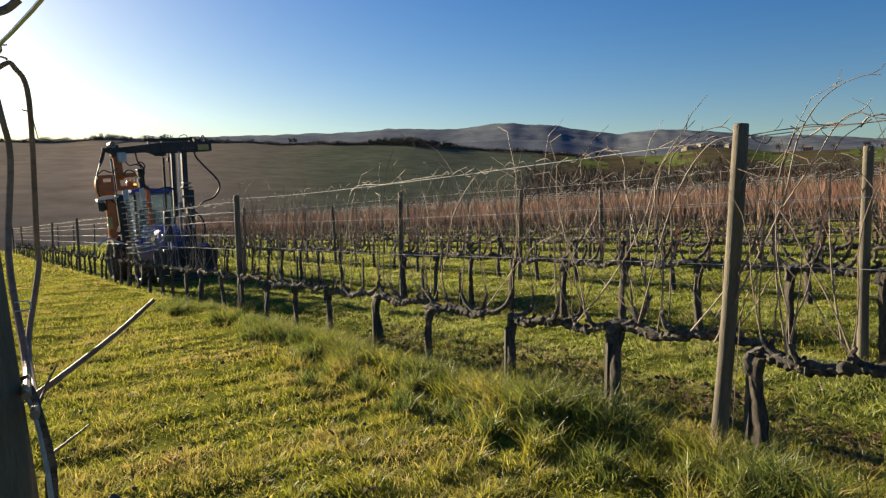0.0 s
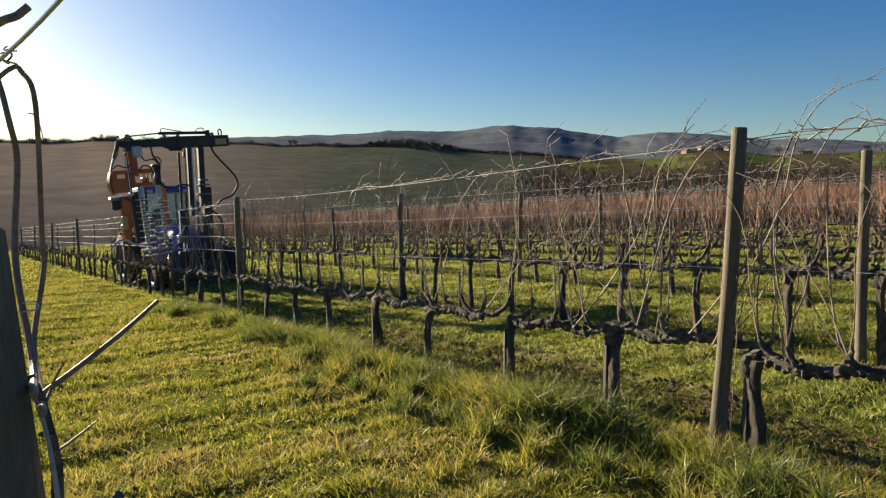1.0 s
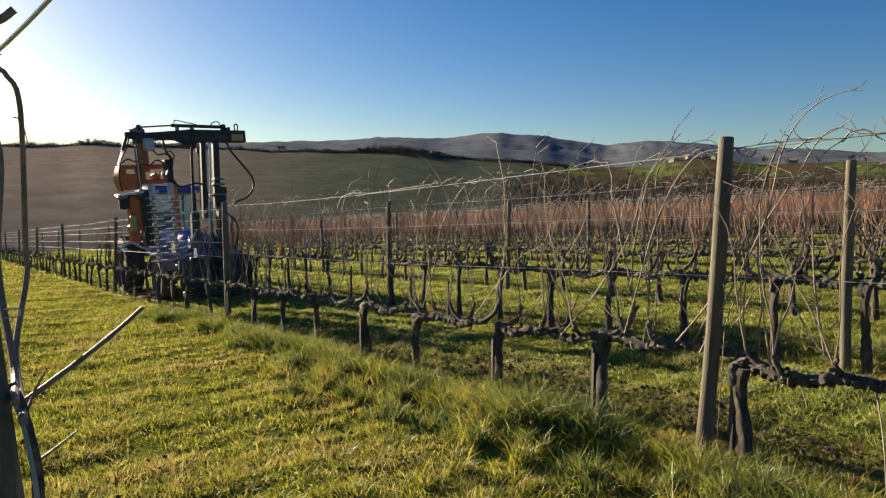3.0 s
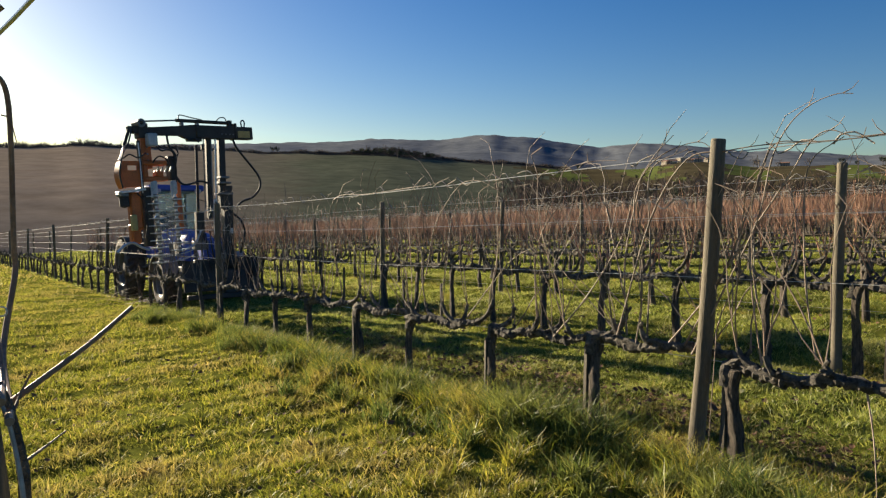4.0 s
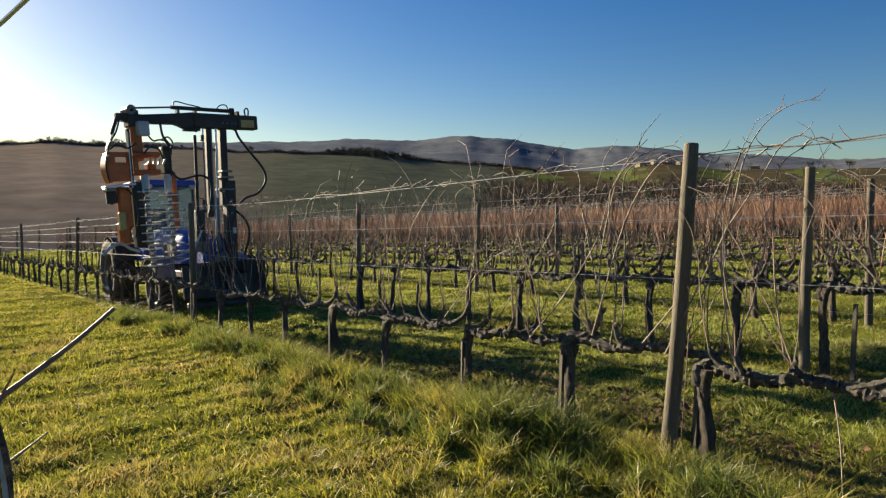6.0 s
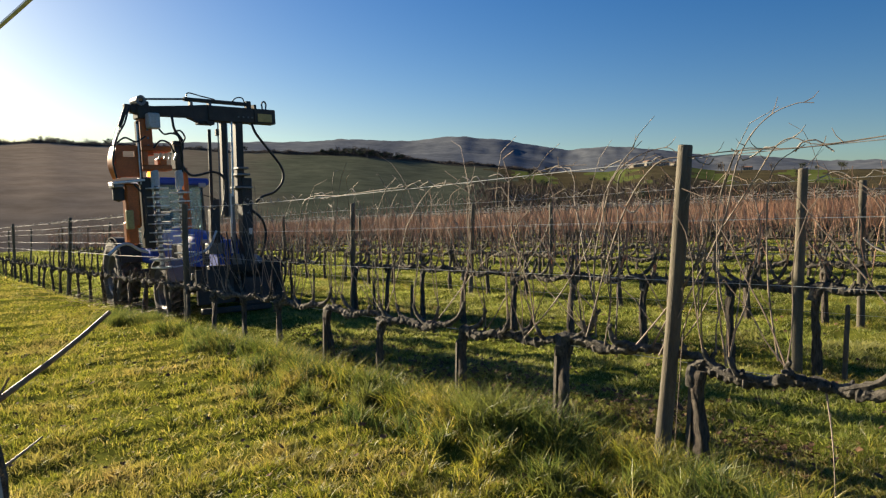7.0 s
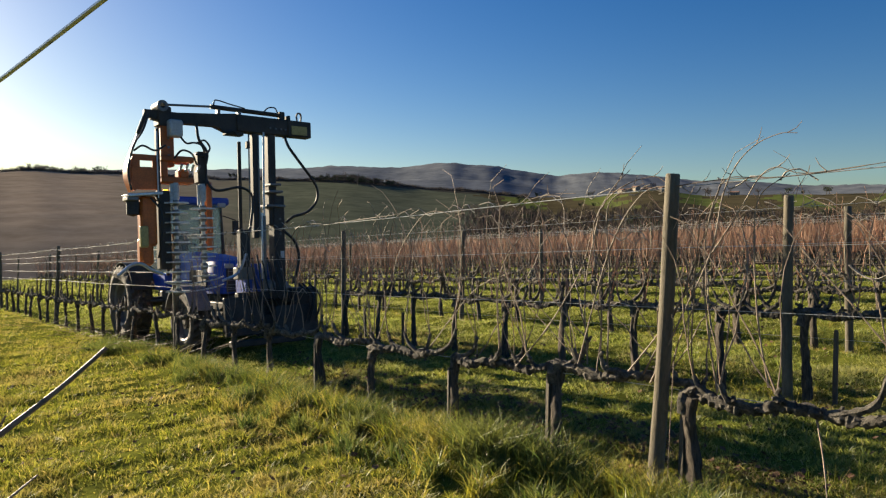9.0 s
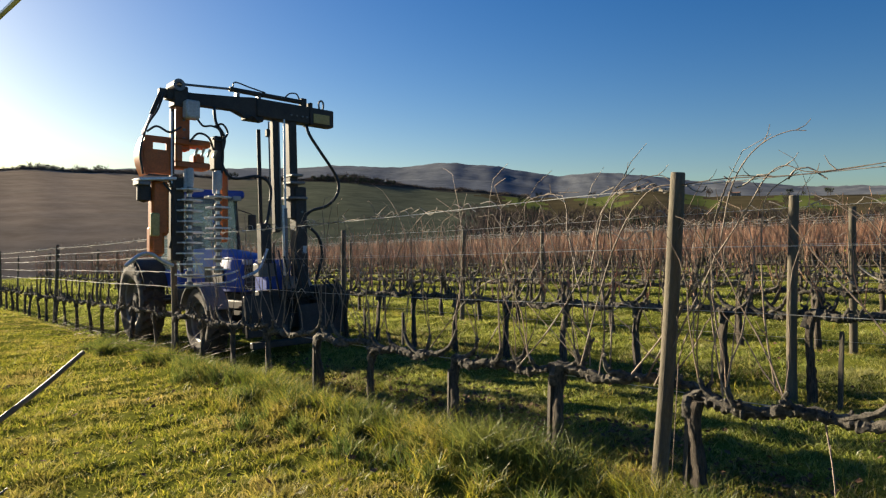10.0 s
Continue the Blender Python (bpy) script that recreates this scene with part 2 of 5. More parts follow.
BLACK = paint("black_painted_steel", (0.075, 0.066, 0.058), 0.62, dirt=0.5, gloss=0.3)
GREY = paint("grey_steel", (0.22, 0.22, 0.22), 0.5, 0.4)
STEEL = paint("bright_steel", (0.72, 0.72, 0.73), 0.36, 0.55, 0.15)
WHITE = paint("white_plastic", (0.62, 0.63, 0.63), 0.5)
YELLOW = paint("yellow_plate", (0.60, 0.46, 0.16), 0.6)
RUBBER = surface("rubber", (0.05, 0.043, 0.036), (0.13, 0.11, 0.088), 6, 50, 0.85, bump=0.4)
HOSE = paint("black_hose", (0.02, 0.02, 0.02), 0.5)
STONE_WALL = surface("pale_plaster", (0.30, 0.26, 0.20), (0.42, 0.36, 0.29), 0.5, 4, 0.9, bump=0.0)
ROOF_TILE = surface("clay_roof_tile", (0.22, 0.11, 0.07), (0.34, 0.18, 0.11), 0.6, 6, 0.9, bump=0.0)
WINDOW_DARK = paint("dark_window_glass", (0.03, 0.035, 0.04), 0.15)
TREE_BARK = surface("grey_tree_bark", (0.05, 0.042, 0.035), (0.11, 0.095, 0.08), 3, 20, 0.95, bump=0.3)
TWIGS = surface("bare_twigs", (0.055, 0.042, 0.032), (0.14, 0.10, 0.075), 0.3, 3, 0.95, bump=0.0, island=0.35)
EVERGREEN = surface("evergreen_leaves", (0.02, 0.032, 0.012), (0.06, 0.075, 0.025), 0.4, 4, 0.9, bump=0.0, island=0.4)

GLASS, gt, gp = material("cab_glass")
gp.inputs["Base Color"].default_value = (0.75, 0.9, 0.9, 1)
gp.inputs["Roughness"].default_value = 0.03
gp.inputs["Transmission Weight"].default_value = 0.9
gp.inputs["IOR"].default_value = 1.15
BEACON, bt, bp_ = material("amber_beacon")
bp_.inputs["Base Color"].default_value = (0.9, 0.3, 0.02, 1)
bp_.inputs["Emission Color"].default_value = (1.0, 0.35, 0.03, 1)
bp_.inputs["Emission Strength"].default_value = 1.6
LENS, lt, lp = material("headlight_lens")
lp.inputs["Base Color"].default_value = (0.35, 0.36, 0.38, 1)
lp.inputs["Roughness"].default_value = 0.4


# ---- building helpers ----
class Geo:
    """Collects vertices and faces for one mesh."""

    def __init__(self):
        self.v, self.f = [], []

    def add(self, verts, faces):
        k = len(self.v)
        self.v += [tuple(p) for p in verts]
        self.f += [tuple(i + k for i in f) for f in faces]
        return self

    def box(self, centre, size, turn=None, bevel=0.012):
        """A box with chamfered edges."""
        c, h = Vector(centre), Vector(size) / 2
        b = min(bevel, min(h) * 0.45)
        bm = bmesh.new()
        bmesh.ops.create_cube(bm, size=1.0, matrix=Matrix.Diagonal((*size, 1)))
        if b > 0.001:
            bmesh.ops.bevel(bm, geom=bm.edges[:], offset=b, segments=1, affect="EDGES")
        bm.verts.ensure_lookup_table()
        m = Matrix.Translation(c) @ (turn.to_4x4() if turn else Matrix.Identity(4))
        self.add([m @ v.co for v in bm.verts], [[v.index for v in f.verts] for f in bm.faces])
        bm.free()
        return self

    def tube(self, pts, radii, sides=6, caps=True):
        """A tube through the points, with a radius at each."""
        pts = [Vector(p) for p in pts]
        if not hasattr(radii, "__len__"):
            radii = [radii] * len(pts)
        k, ring = len(self.v), None
        d0 = (pts[1] - pts[0]).normalized()
        side = d0.cross(Vector((0.31, 0.87, 0.38)) if abs(d0.z) > 0.8 else Vector((0, 0, 1))).normalized()
        for i, p in enumerate(pts):
            d = (pts[min(i + 1, len(pts) - 1)] - pts[max(i - 1, 0)]).normalized()
            side = (side - d * side.dot(d)).normalized()
            up = d.cross(side)
            for j in range(sides):
                a = 2 * math.pi * j / sides
                self.v.append(tuple(p + (side * math.cos(a) + up * math.sin(a)) * radii[i]))
        for i in range(len(pts) - 1):
            for j in range(sides):
                a, b = k + i * sides + j, k + i * sides + (j + 1) % sides
                self.f.append((a, b, b + sides, a + sides))
        if caps:
            self.f.append(tuple(k + j for j in reversed(range(sides))))
            self.f.append(tuple(k + (len(pts) - 1) * sides + j for j in range(sides)))
        return self

    def lathe(self, profile, sides=24, axis="z", at_=(0, 0, 0)):
        """A turned form: profile of (radius, height) from one end to the other."""
        k = len(self.v)
        for r, h in profile:
            for j in range(sides):
                a = 2 * math.pi * j / sides
                p = (r * math.cos(a), r * math.sin(a), h)
                if axis == "x":
                    p = (p[2], p[0], p[1])
                if axis == "y":
                    p = (p[0], p[2], p[1])
                self.v.append((p[0] + at_[0], p[1] + at_[1], p[2] + at_[2]))
        for i in range(len(profile) - 1):
            for j in range(sides):
                a, b = k + i * sides + j, k + i * sides + (j + 1) % sides
                self.f.append((a, b, b + sides, a + sides))
        return self

    def mesh(self, name, mat, soft=True):
        me = bpy.data.meshes.new(name)
        me.from_pydata(self.v, [], self.f)
        me.materials.append(mat)
        if soft:
            me.polygons.foreach_set("use_smooth", [True] * len(me.polygons))
            me.set_sharp_from_angle(angle=radians(40))
        me.update()
        return me


def part(name, geo, mat, parent, label="", soft=True, m=None):
    """One mesh object under a thing or a part."""
    ob = new(name, geo.mesh(name, mat, soft) if isinstance(geo, Geo) else geo)
    ob.parent = parent
    if m is not None:
        ob.matrix_basis = m
    return tagged(ob, label)


def empty(name, m, label, category, group="", kind=""):
    ob = new(name)
    ob.empty_display_size = 0.2
    ob.matrix_basis = m
    return tagged(ob, label, category, group, kind)


def curve_points(pts, steps=6):
    """A smooth line through the points (Catmull-Rom)."""
    pts = [Vector(p) for p in pts]
    p = [pts[0] * 2 - pts[1]] + pts + [pts[-1] * 2 - pts[-2]]
    out = []
    for i in range(1, len(p) - 2):
        for k in range(steps):
            t = k / steps
            a, b, c, d = p[i - 1], p[i], p[i + 1], p[i + 2]
            out.append(0.5 * ((2 * b) + (c - a) * t + (2 * a - 5 * b + 4 * c - d) * t * t + (3 * b - a - 3 * c + d) * t ** 3))
    out.append(pts[-1])
    return out


# ---- ground: one sheet to the horizon ----
def build_ground():
    radii = np.concatenate([np.linspace(0.4, 14, 120), np.geomspace(14.3, 4700, 190)])
    ang = np.radians(np.concatenate([np.linspace(-48, 52, 340), np.linspace(54, 310, 90)]))
    rr, aa = np.meshgrid(radii, ang, indexing="ij")
    x, y = rr * np.sin(aa), rr * np.cos(aa)
    z = ground_z(x, y)
    nr, na = rr.shape
    verts = np.stack([x, y, z], -1).reshape(-1, 3)
    i, j = np.meshgrid(np.arange(nr - 1), np.arange(na), indexing="ij")
    j2 = (j + 1) % na
    faces = np.stack([i * na + j, i * na + j2, (i + 1) * na + j2, (i + 1) * na + j], -1).reshape(-1, 4)[:, ::-1]
    vl = [tuple(v) for v in verts.tolist()] + [(0.0, 0.0, gz(0, 0))]
    fl = [tuple(f) for f in faces.tolist()] + [(len(vl) - 1, k, (k + 1) % na) for k in range(na)]
    me = bpy.data.meshes.new("ground")
    me.from_pydata(vl, [], fl)
    for m in (TURF, DARK_FIELD, GREEN_FIELD, BROWN_SCRUB, HAZY_MOUNTAIN, DARK_WOOD):
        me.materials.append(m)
    cen = verts[faces].mean(1)
    r, b = np.hypot(cen[:, 0], cen[:, 1]), np.degrees(np.arctan2(cen[:, 0], cen[:, 1]))
    wob = ripple(cen[:, 0], cen[:, 1], 70, 0.3)
    kind = np.zeros(len(r), int)
    kind[r > 98] = 3
    kind[(r > 118 + 8 * wob) & (b < 9 + 2 * wob)] = 1
    kind[(r > 300 + 30 * wob) & (b >= 9 + 2 * wob) & (b < 60) & (np.sin(b * 0.9 + r / 90 + wob) > 0.3)] = 2
    kind[(r > 392 + 6 * wob) & (r < 520) & (b > -9) & (b < 12)] = 5
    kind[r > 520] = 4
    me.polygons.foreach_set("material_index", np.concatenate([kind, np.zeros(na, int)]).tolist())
    me.polygons.foreach_set("use_smooth", [True] * len(me.polygons))
    me.update()
    return tagged(new("ground", me), "grassy vineyard ground sloping to a valley and hills", "ground", kind="structure")


build_ground()


# ---- posts ----
ROWS = {k: 3.85 + 2.97 * (k - 1) for k in range(0, 21)}
ROWS[0] = 0.08
POSTS = {1: [2.4, 11.13, 19.9, 28.7, 37.2, 45.8, 54.4, 63.0], 2: [2.79, 10.74, 19.3, 28.0, 36.5, 45.0, 53.5, 62],
         3: [3.25, 10.8, 19.4, 27.9, 36.4, 44.9, 53.4], 4: [3.5, 11.14, 19.7, 28.2, 36.7, 45.2, 53.7]}


def post_places(k):
    if k in POSTS:
        return POSTS[k]
    rng = random.Random(k)
    return [3.1 + 8.5 * i + rng.uniform(-0.3, 0.3) for i in range(0, 8)]


def post_mesh(seed, height, radius):
    """A debarked round post with a weathered, slightly slanted top."""
    rng = random.Random(seed)
    g = Geo()
    n, pts, rad = 9, [], []
    for i in range(n):
        t = i / (n - 1)
        pts.append((0.012 * math.sin(3 * t + seed), 0.012 * math.cos(4 * t + seed), -0.25 + t * (height + 0.25)))
        rad.append(radius * (1.04 - 0.12 * t) * (1 + rng.uniform(-0.03, 0.03)))
    pts.append((pts[-1][0], pts[-1][1], height + 0.008))
    rad.append(radius * 0.78)
    g.tube(pts, rad, 14)
    return g.mesh("trellis_post", POST_WOOD)


post_meshes = [post_mesh(i, 1.95, 0.048) for i in range(4)]
for k in range(1, 15):
    for i, s in enumerate(post_places(k)):
        if k > 4 and (s < ROWS[k] * 0.15 or s > 60):
            continue
        rng = random.Random(k * 50 + i)
        p = on_slope(s, ROWS[k])
        ob = new("trellis_post", post_meshes[(i + k) % 4])
        lean = (2.6, 2.2) if (k, i) == (1, 0) else (rng.uniform(-1.5, 1.5), rng.uniform(-1.5, 1.5))
        ob.matrix_basis = pose(*p, lean[0] * -1, lean[1], rng.uniform(0, 360))
        if (k, i) == (1, 0):
            ob.matrix_basis = Matrix.Translation(p) @ Vector((0, 0, 1)).rotation_difference(Vector((0, 0, 1)) - U * 0.058).to_matrix().to_4x4()
        tagged(ob, "weathered round wooden trellis post standing in the vine row", "post", "trellis posts")


# ---- wires ----
def wire(k, height, s0, s1, radius=0.0035, wob=0.0, seed=0):
    pts, s = [], s0
    stops = [p for p in post_places(k)]
    rng = random.Random(seed)
    while s <= s1:
        near = [abs(s - q) for q in stops]
        sag = 0.05 * min(1.0, min(near) / 4.2)
        pts.append(on_slope(s, ROWS[k] + 0.05 + rng.uniform(-1, 1) * wob, height - sag + rng.uniform(-1, 1) * wob))
        s += 0.7
    # keep heights even, not following each bump of the soil
    zs = np.array([p.z for p in pts])
    ker = np.ones(7) / 7
    zs = np.convolve(np.pad(zs, 3, mode="edge"), ker, "valid")
    for p, z in zip(pts, zs):
        p.z = z
    ob = new("trellis_wire", Geo().tube(curve_points(pts, 2), radius, 5).mesh("trellis_wire", WIRE))
    return tagged(ob, "thin galvanised trellis wire strung along the vine row", "wire", "trellis wires")


for h, rad, s0, s1 in ((0.60, 0.0025, -2, 64), (1.08, 0.0045, 11.3, 64), (1.32, 0.0045, 11.3, 64), (1.56, 0.0045, 11.3, 64), (1.72, 0.003, 11.3, 64),
                       (1.12, 0.0016, -2, 11.5), (1.5, 0.0014, -2, 11.5), (1.88, 0.0034, -2, 11.4), (1.88, 0.005, 11.3, 64)):
    wire(1, h, s0, s1, rad, 0.014, int(h * 100))
for k in range(2, 7):
    for h in (0.60, 1.15, 1.5, 1.86):
        wire(k, h, -1.0, 60.0, 0.0014 if h < 1.8 else 0.002, 0.012, k * 10 + int(h * 10))


# ---- vines ----
def cane_points(rng, length, lean, arch, droop):
    """A shoot that rises from its spur, leans along the row and bends over at the tip. Local x runs along the row."""
    pts, p = [], Vector((0, 0, 0))
    dx, dy = lean, rng.uniform(-0.12, 0.12)
    steps = max(5, int(length / 0.16))
    for i in range(steps + 1):
        t = i / steps
        pts.append(p.copy())
        up = 1.0 - droop * max(0.0, (t - 0.6) / 0.4) ** 1.5
        d = Vector((dx + arch * t * t * 2.2 + rng.uniform(-0.17, 0.17), dy + rng.uniform(-0.13, 0.13), up)).normalized()
        p += d * (length / steps)
    return pts


def cane_mesh(rng, length, lean, arch, droop, radius=0.0052, sides=5, mat=None):
    pts = cane_points(rng, length, lean, arch, droop)
    g = Geo()
    rad = [radius * (1 - 0.6 * i / (len(pts) - 1)) * (1.25 if i % 2 == 0 else 0.95) for i in range(len(pts))]
    g.tube(pts, rad, sides)
    if rng.random() < 0.5:
        i = rng.randrange(2, len(pts) - 1)
        q = pts[i]
        e = Vector((rng.uniform(-0.8, 0.8), rng.uniform(-0.5, 0.5), rng.uniform(0.2, 0.8))).normalized()
        L = rng.uniform(0.06, 0.22)
        g.tube([q, q + e * L * 0.5, q + e * L + Vector((0, 0, -0.02))], [radius * 0.4, radius * 0.35, radius * 0.2], 4)
    return g.mesh("cane", mat or CANE)


def trunk_geo(rng, height, radius=0.043, sides=12):
    """A twisted trunk: lobed, swollen at its head, with strips of loose bark."""
    a, b, tw = rng.uniform(-0.045, 0.045), rng.uniform(-0.04, 0.04), rng.uniform(-2.5, 2.5)
    n, g = 20, Geo()
    grooves = [rng.uniform(-0.22, 0.26) for j in range(sides)]
    for i in range(n):
        t = i / (n - 1)
        bend = 0.07 * max(0.0, (t - 0.7) / 0.3) ** 2
        cx, cy, z = a * math.sin(t * 3.1) + bend, b * math.sin(t * 4.2), -0.12 + t * (height + 0.14)
        r0 = radius * (1.12 - 0.36 * t + 0.9 * max(0, t - 0.78)) * rng.uniform(0.9, 1.1)
        for j in range(sides):
            w = 2 * math.pi * j / sides + tw * t
            r = r0 * (1 + grooves[j] + 0.14 * math.sin(2 * w + 3 * t) + rng.uniform(-0.13, 0.13))
            g.v.append((cx + r * math.cos(w), cy + r * math.sin(w) * 0.85, z))
    for i in range(n - 1):
        for j in range(sides):
            q, w = i * sides + j, i * sides + (j + 1) % sides
            g.f.append((q, w, w + sides, q + sides))
    g.f.append(tuple((n - 1) * sides + j for j in range(sides)))
    return g


def cordon_geo(rng, height, length, radius=0.033, sides=9, count=6):
    """The gnarled arm along the wire, with knots and knobbly spurs; returns it and the spurs' places."""
    n, spurs, g = 60, [], Geo()
    pts = [Vector((0.0, 0, height - 0.12)), Vector((0.015, 0, height - 0.04))]
    ph = rng.uniform(0, 6)
    for i in range(n):
        t = (i + 0.5) / n
        pts.append(Vector((t * length, 0.02 * math.sin(t * 9 + ph) + rng.uniform(-0.006, 0.006), height + 0.018 * math.sin(t * 11 + ph) + rng.uniform(-0.008, 0.008) - 0.02 * math.sin(t * 3.1))))
    k = len(g.v)
    for i, p in enumerate(pts):
        d = (pts[min(i + 1, len(pts) - 1)] - pts[max(i - 1, 0)]).normalized()
        side = d.cross(Vector((0, 1, 0))).normalized()
        r0 = radius * (1.25 - 0.5 * i / len(pts)) * (1.0 + 0.25 * max(0, math.sin(i * 0.6 + ph)) ** 3) * rng.uniform(0.9, 1.1)
        for j in range(sides):
            w = 2 * math.pi * j / sides
            g.v.append(tuple(p + (side * math.cos(w) + Vector((0, 1, 0)) * math.sin(w)) * r0 * rng.uniform(0.68, 1.28)))
    for i in range(len(pts) - 1):
        for j in range(sides):
            q, w = k + i * sides + j, k + i * sides + (j + 1) % sides
            g.f.append((q, q + sides, w + sides, w))
    g.f.append(tuple(k + (len(pts) - 1) * sides + j for j in reversed(range(sides))))
    for i in range(count):
        q = pts[3 + int((i + 0.4) * (n - 1) / count)].copy()
        way, arm = rng.choice((-1, 1, 1)), rng.random() < 0.55
        L = rng.uniform(0.18, 0.34) if arm else rng.uniform(0.06, 0.12)
        y = rng.uniform(-0.05, 0.05)
        if arm:  # an old arm: creeps along the cordon, then turns up
            bend = [q, q + Vector((way * L * 0.35, y * 0.4, 0.03)), q + Vector((way * L * 0.72, y * 0.8, L * 0.3 + rng.uniform(-0.02, 0.02))), q + Vector((way * L * 0.92, y, L * 0.72))]
            fat = 0.8
        else:
            bend = [q, q + Vector((way * L * 0.3, y * 0.5, L * 0.35)), q + Vector((way * L * 0.35, y, L * 0.7)), q + Vector((way * L * 0.6, y, L))]
            fat = 0.7
        c = curve_points(bend, 4)
        g.tube(c, [radius * (fat - 0.36 * j / (len(c) - 1)) * rng.uniform(0.78, 1.25) for j in range(len(c))], 7)
        tip = c[-1]
        for j in range(rng.randint(1, 3)):  # cut stumps and knuckles
            m = c[rng.randrange(2, len(c))]
            e = Vector((rng.uniform(-1, 1), rng.uniform(-0.7, 0.7), rng.uniform(-0.1, 1))).normalized() * rng.uniform(0.025, 0.055)
            g.tube([m - e * 0.2, m + e * 0.6, m + e], [radius * 0.38, radius * 0.42, radius * 0.28], 6)
        spurs.append(tip)
    return g, spurs


def vine_kit(seed, rise=0.0):
    rng = random.Random(seed)
    h = 0.675 + rise + rng.uniform(-0.025, 0.025)
    trunk = trunk_geo(rng, h).mesh("trunk", BARK)
    g, spurs = cordon_geo(rng, h + 0.03, 1.12, count=9 if rise else 6)
    return h, trunk, g.mesh("cordon", CORDON_BARK), spurs


def along_row(p, turn=0.0):
    """A pose at p whose x runs back along the row (towards smaller s)."""
    return Matrix.Translation(p) @ Matrix(((-U.x, N.x, 0, 0), (-U.y, N.y, 0, 0), (0, 0, 1, 0), (0, 0, 0, 1))) @ pose(0, 0, 0, 0, -4.6, turn)


KITS = [vine_kit(i) for i in range(9)]
TALL_KITS = [vine_kit(40 + i, 0.18) for i in range(9)]  # the rows beyond the first are trained higher


def near_cane(i):
    r = random.Random(300 + i)
    slant = r.choice((-1, 1)) * (r.uniform(0.6, 1.0) if i % 6 == 0 else r.uniform(0.0, 0.25))
    return cane_mesh(r, r.uniform(0.9, 1.65), slant, r.uniform(0.1, 0.8) * r.choice((-1, 1)), r.choice((0.3, 0.7, 1.2, 1.6)), r.uniform(0.0036, 0.0056), 5)


CANES = [near_cane(i) for i in range(40)]
RED_CANES = [cane_mesh(random.Random(700 + i), random.Random(800 + i).uniform(0.8, 1.25), random.Random(900 + i).uniform(-0.3, 0.3),
                       random.Random(1000 + i).uniform(-0.3, 0.3), random.Random(1100 + i).choice((0.1, 0.3, 0.8)), 0.0055, 4, RED_CANE) for i in range(20)]
STUBS = [cane_mesh(random.Random(600 + i), random.Random(650 + i).uniform(0.1, 0.3), 0.1, 0.1, 0.0) for i in range(6)]
FALLING = []  # canes that the machine cuts: part, pose on the vine, the vine's place along the row


def vine(k, s, kit, pruned, falls, seed):
    rng = random.Random(seed)
    h, trunk, cordon, spurs = (KITS if k == 1 else TALL_KITS)[kit]
    label = ("pruned grapevine with dark gnarled trunk and short spurs" if pruned
             else "dormant grapevine, dark gnarled trunk with long bare canes")
    ob = empty("grapevine", along_row(at(s, ROWS[k] + rng.uniform(-0.03, 0.03), -0.02), rng.uniform(-3, 3)), label, "grapevine", "vines of the trellis rows")
    part("trunk", trunk, BARK, ob)
    part("cordon", cordon, CORDON_BARK, ob)
    for i, sp in enumerate(spurs):
        for j in range(1 if pruned else (1 if rng.random() < (0.2 if k == 1 else 0.5) else 2 if rng.random() < 0.7 else 3)):
            turn = pose(sp.x, sp.y, sp.z - 0.01, rng.uniform(-9, 9), rng.uniform(-12, 12), rng.choice((0, 180)) + rng.uniform(-20, 20))
            src = STUBS if pruned else (CANES if k <= 1 or rng.random() < 0.25 else RED_CANES)
            c = part("cane", rng.choice(src), CANE, ob, m=turn)
            if falls:
                FALLING.append((c, turn, s - sp.x))
    return ob


ROW1 = [0.97, 2.14, 3.22, 4.34, 5.53, 6.62, 7.80, 8.78, 9.9] + [11.0 + 1.1 * i for i in range(46)]
for i, s in enumerate(ROW1):
    vine(1, s, i % 9, s > 19.5, 9.3 < s <= 19.5, 4000 + i)
ROW2 = [1.5, 2.6, 3.45, 4.48, 5.51, 6.58, 7.58, 8.6, 9.6, 10.62]
for k in (2, 3, 4):
    s = 1.9 + 0.2 * k
    i = 0
    while s < 40:
        vine(k, ROW2[i] if k == 2 and i < len(ROW2) else s, (i * 2 + k) % 9, False, False, 5000 + k * 100 + i)
        s += 1.1 + random.Random(k * 77 + i).uniform(-0.06, 0.06)
        i += 1


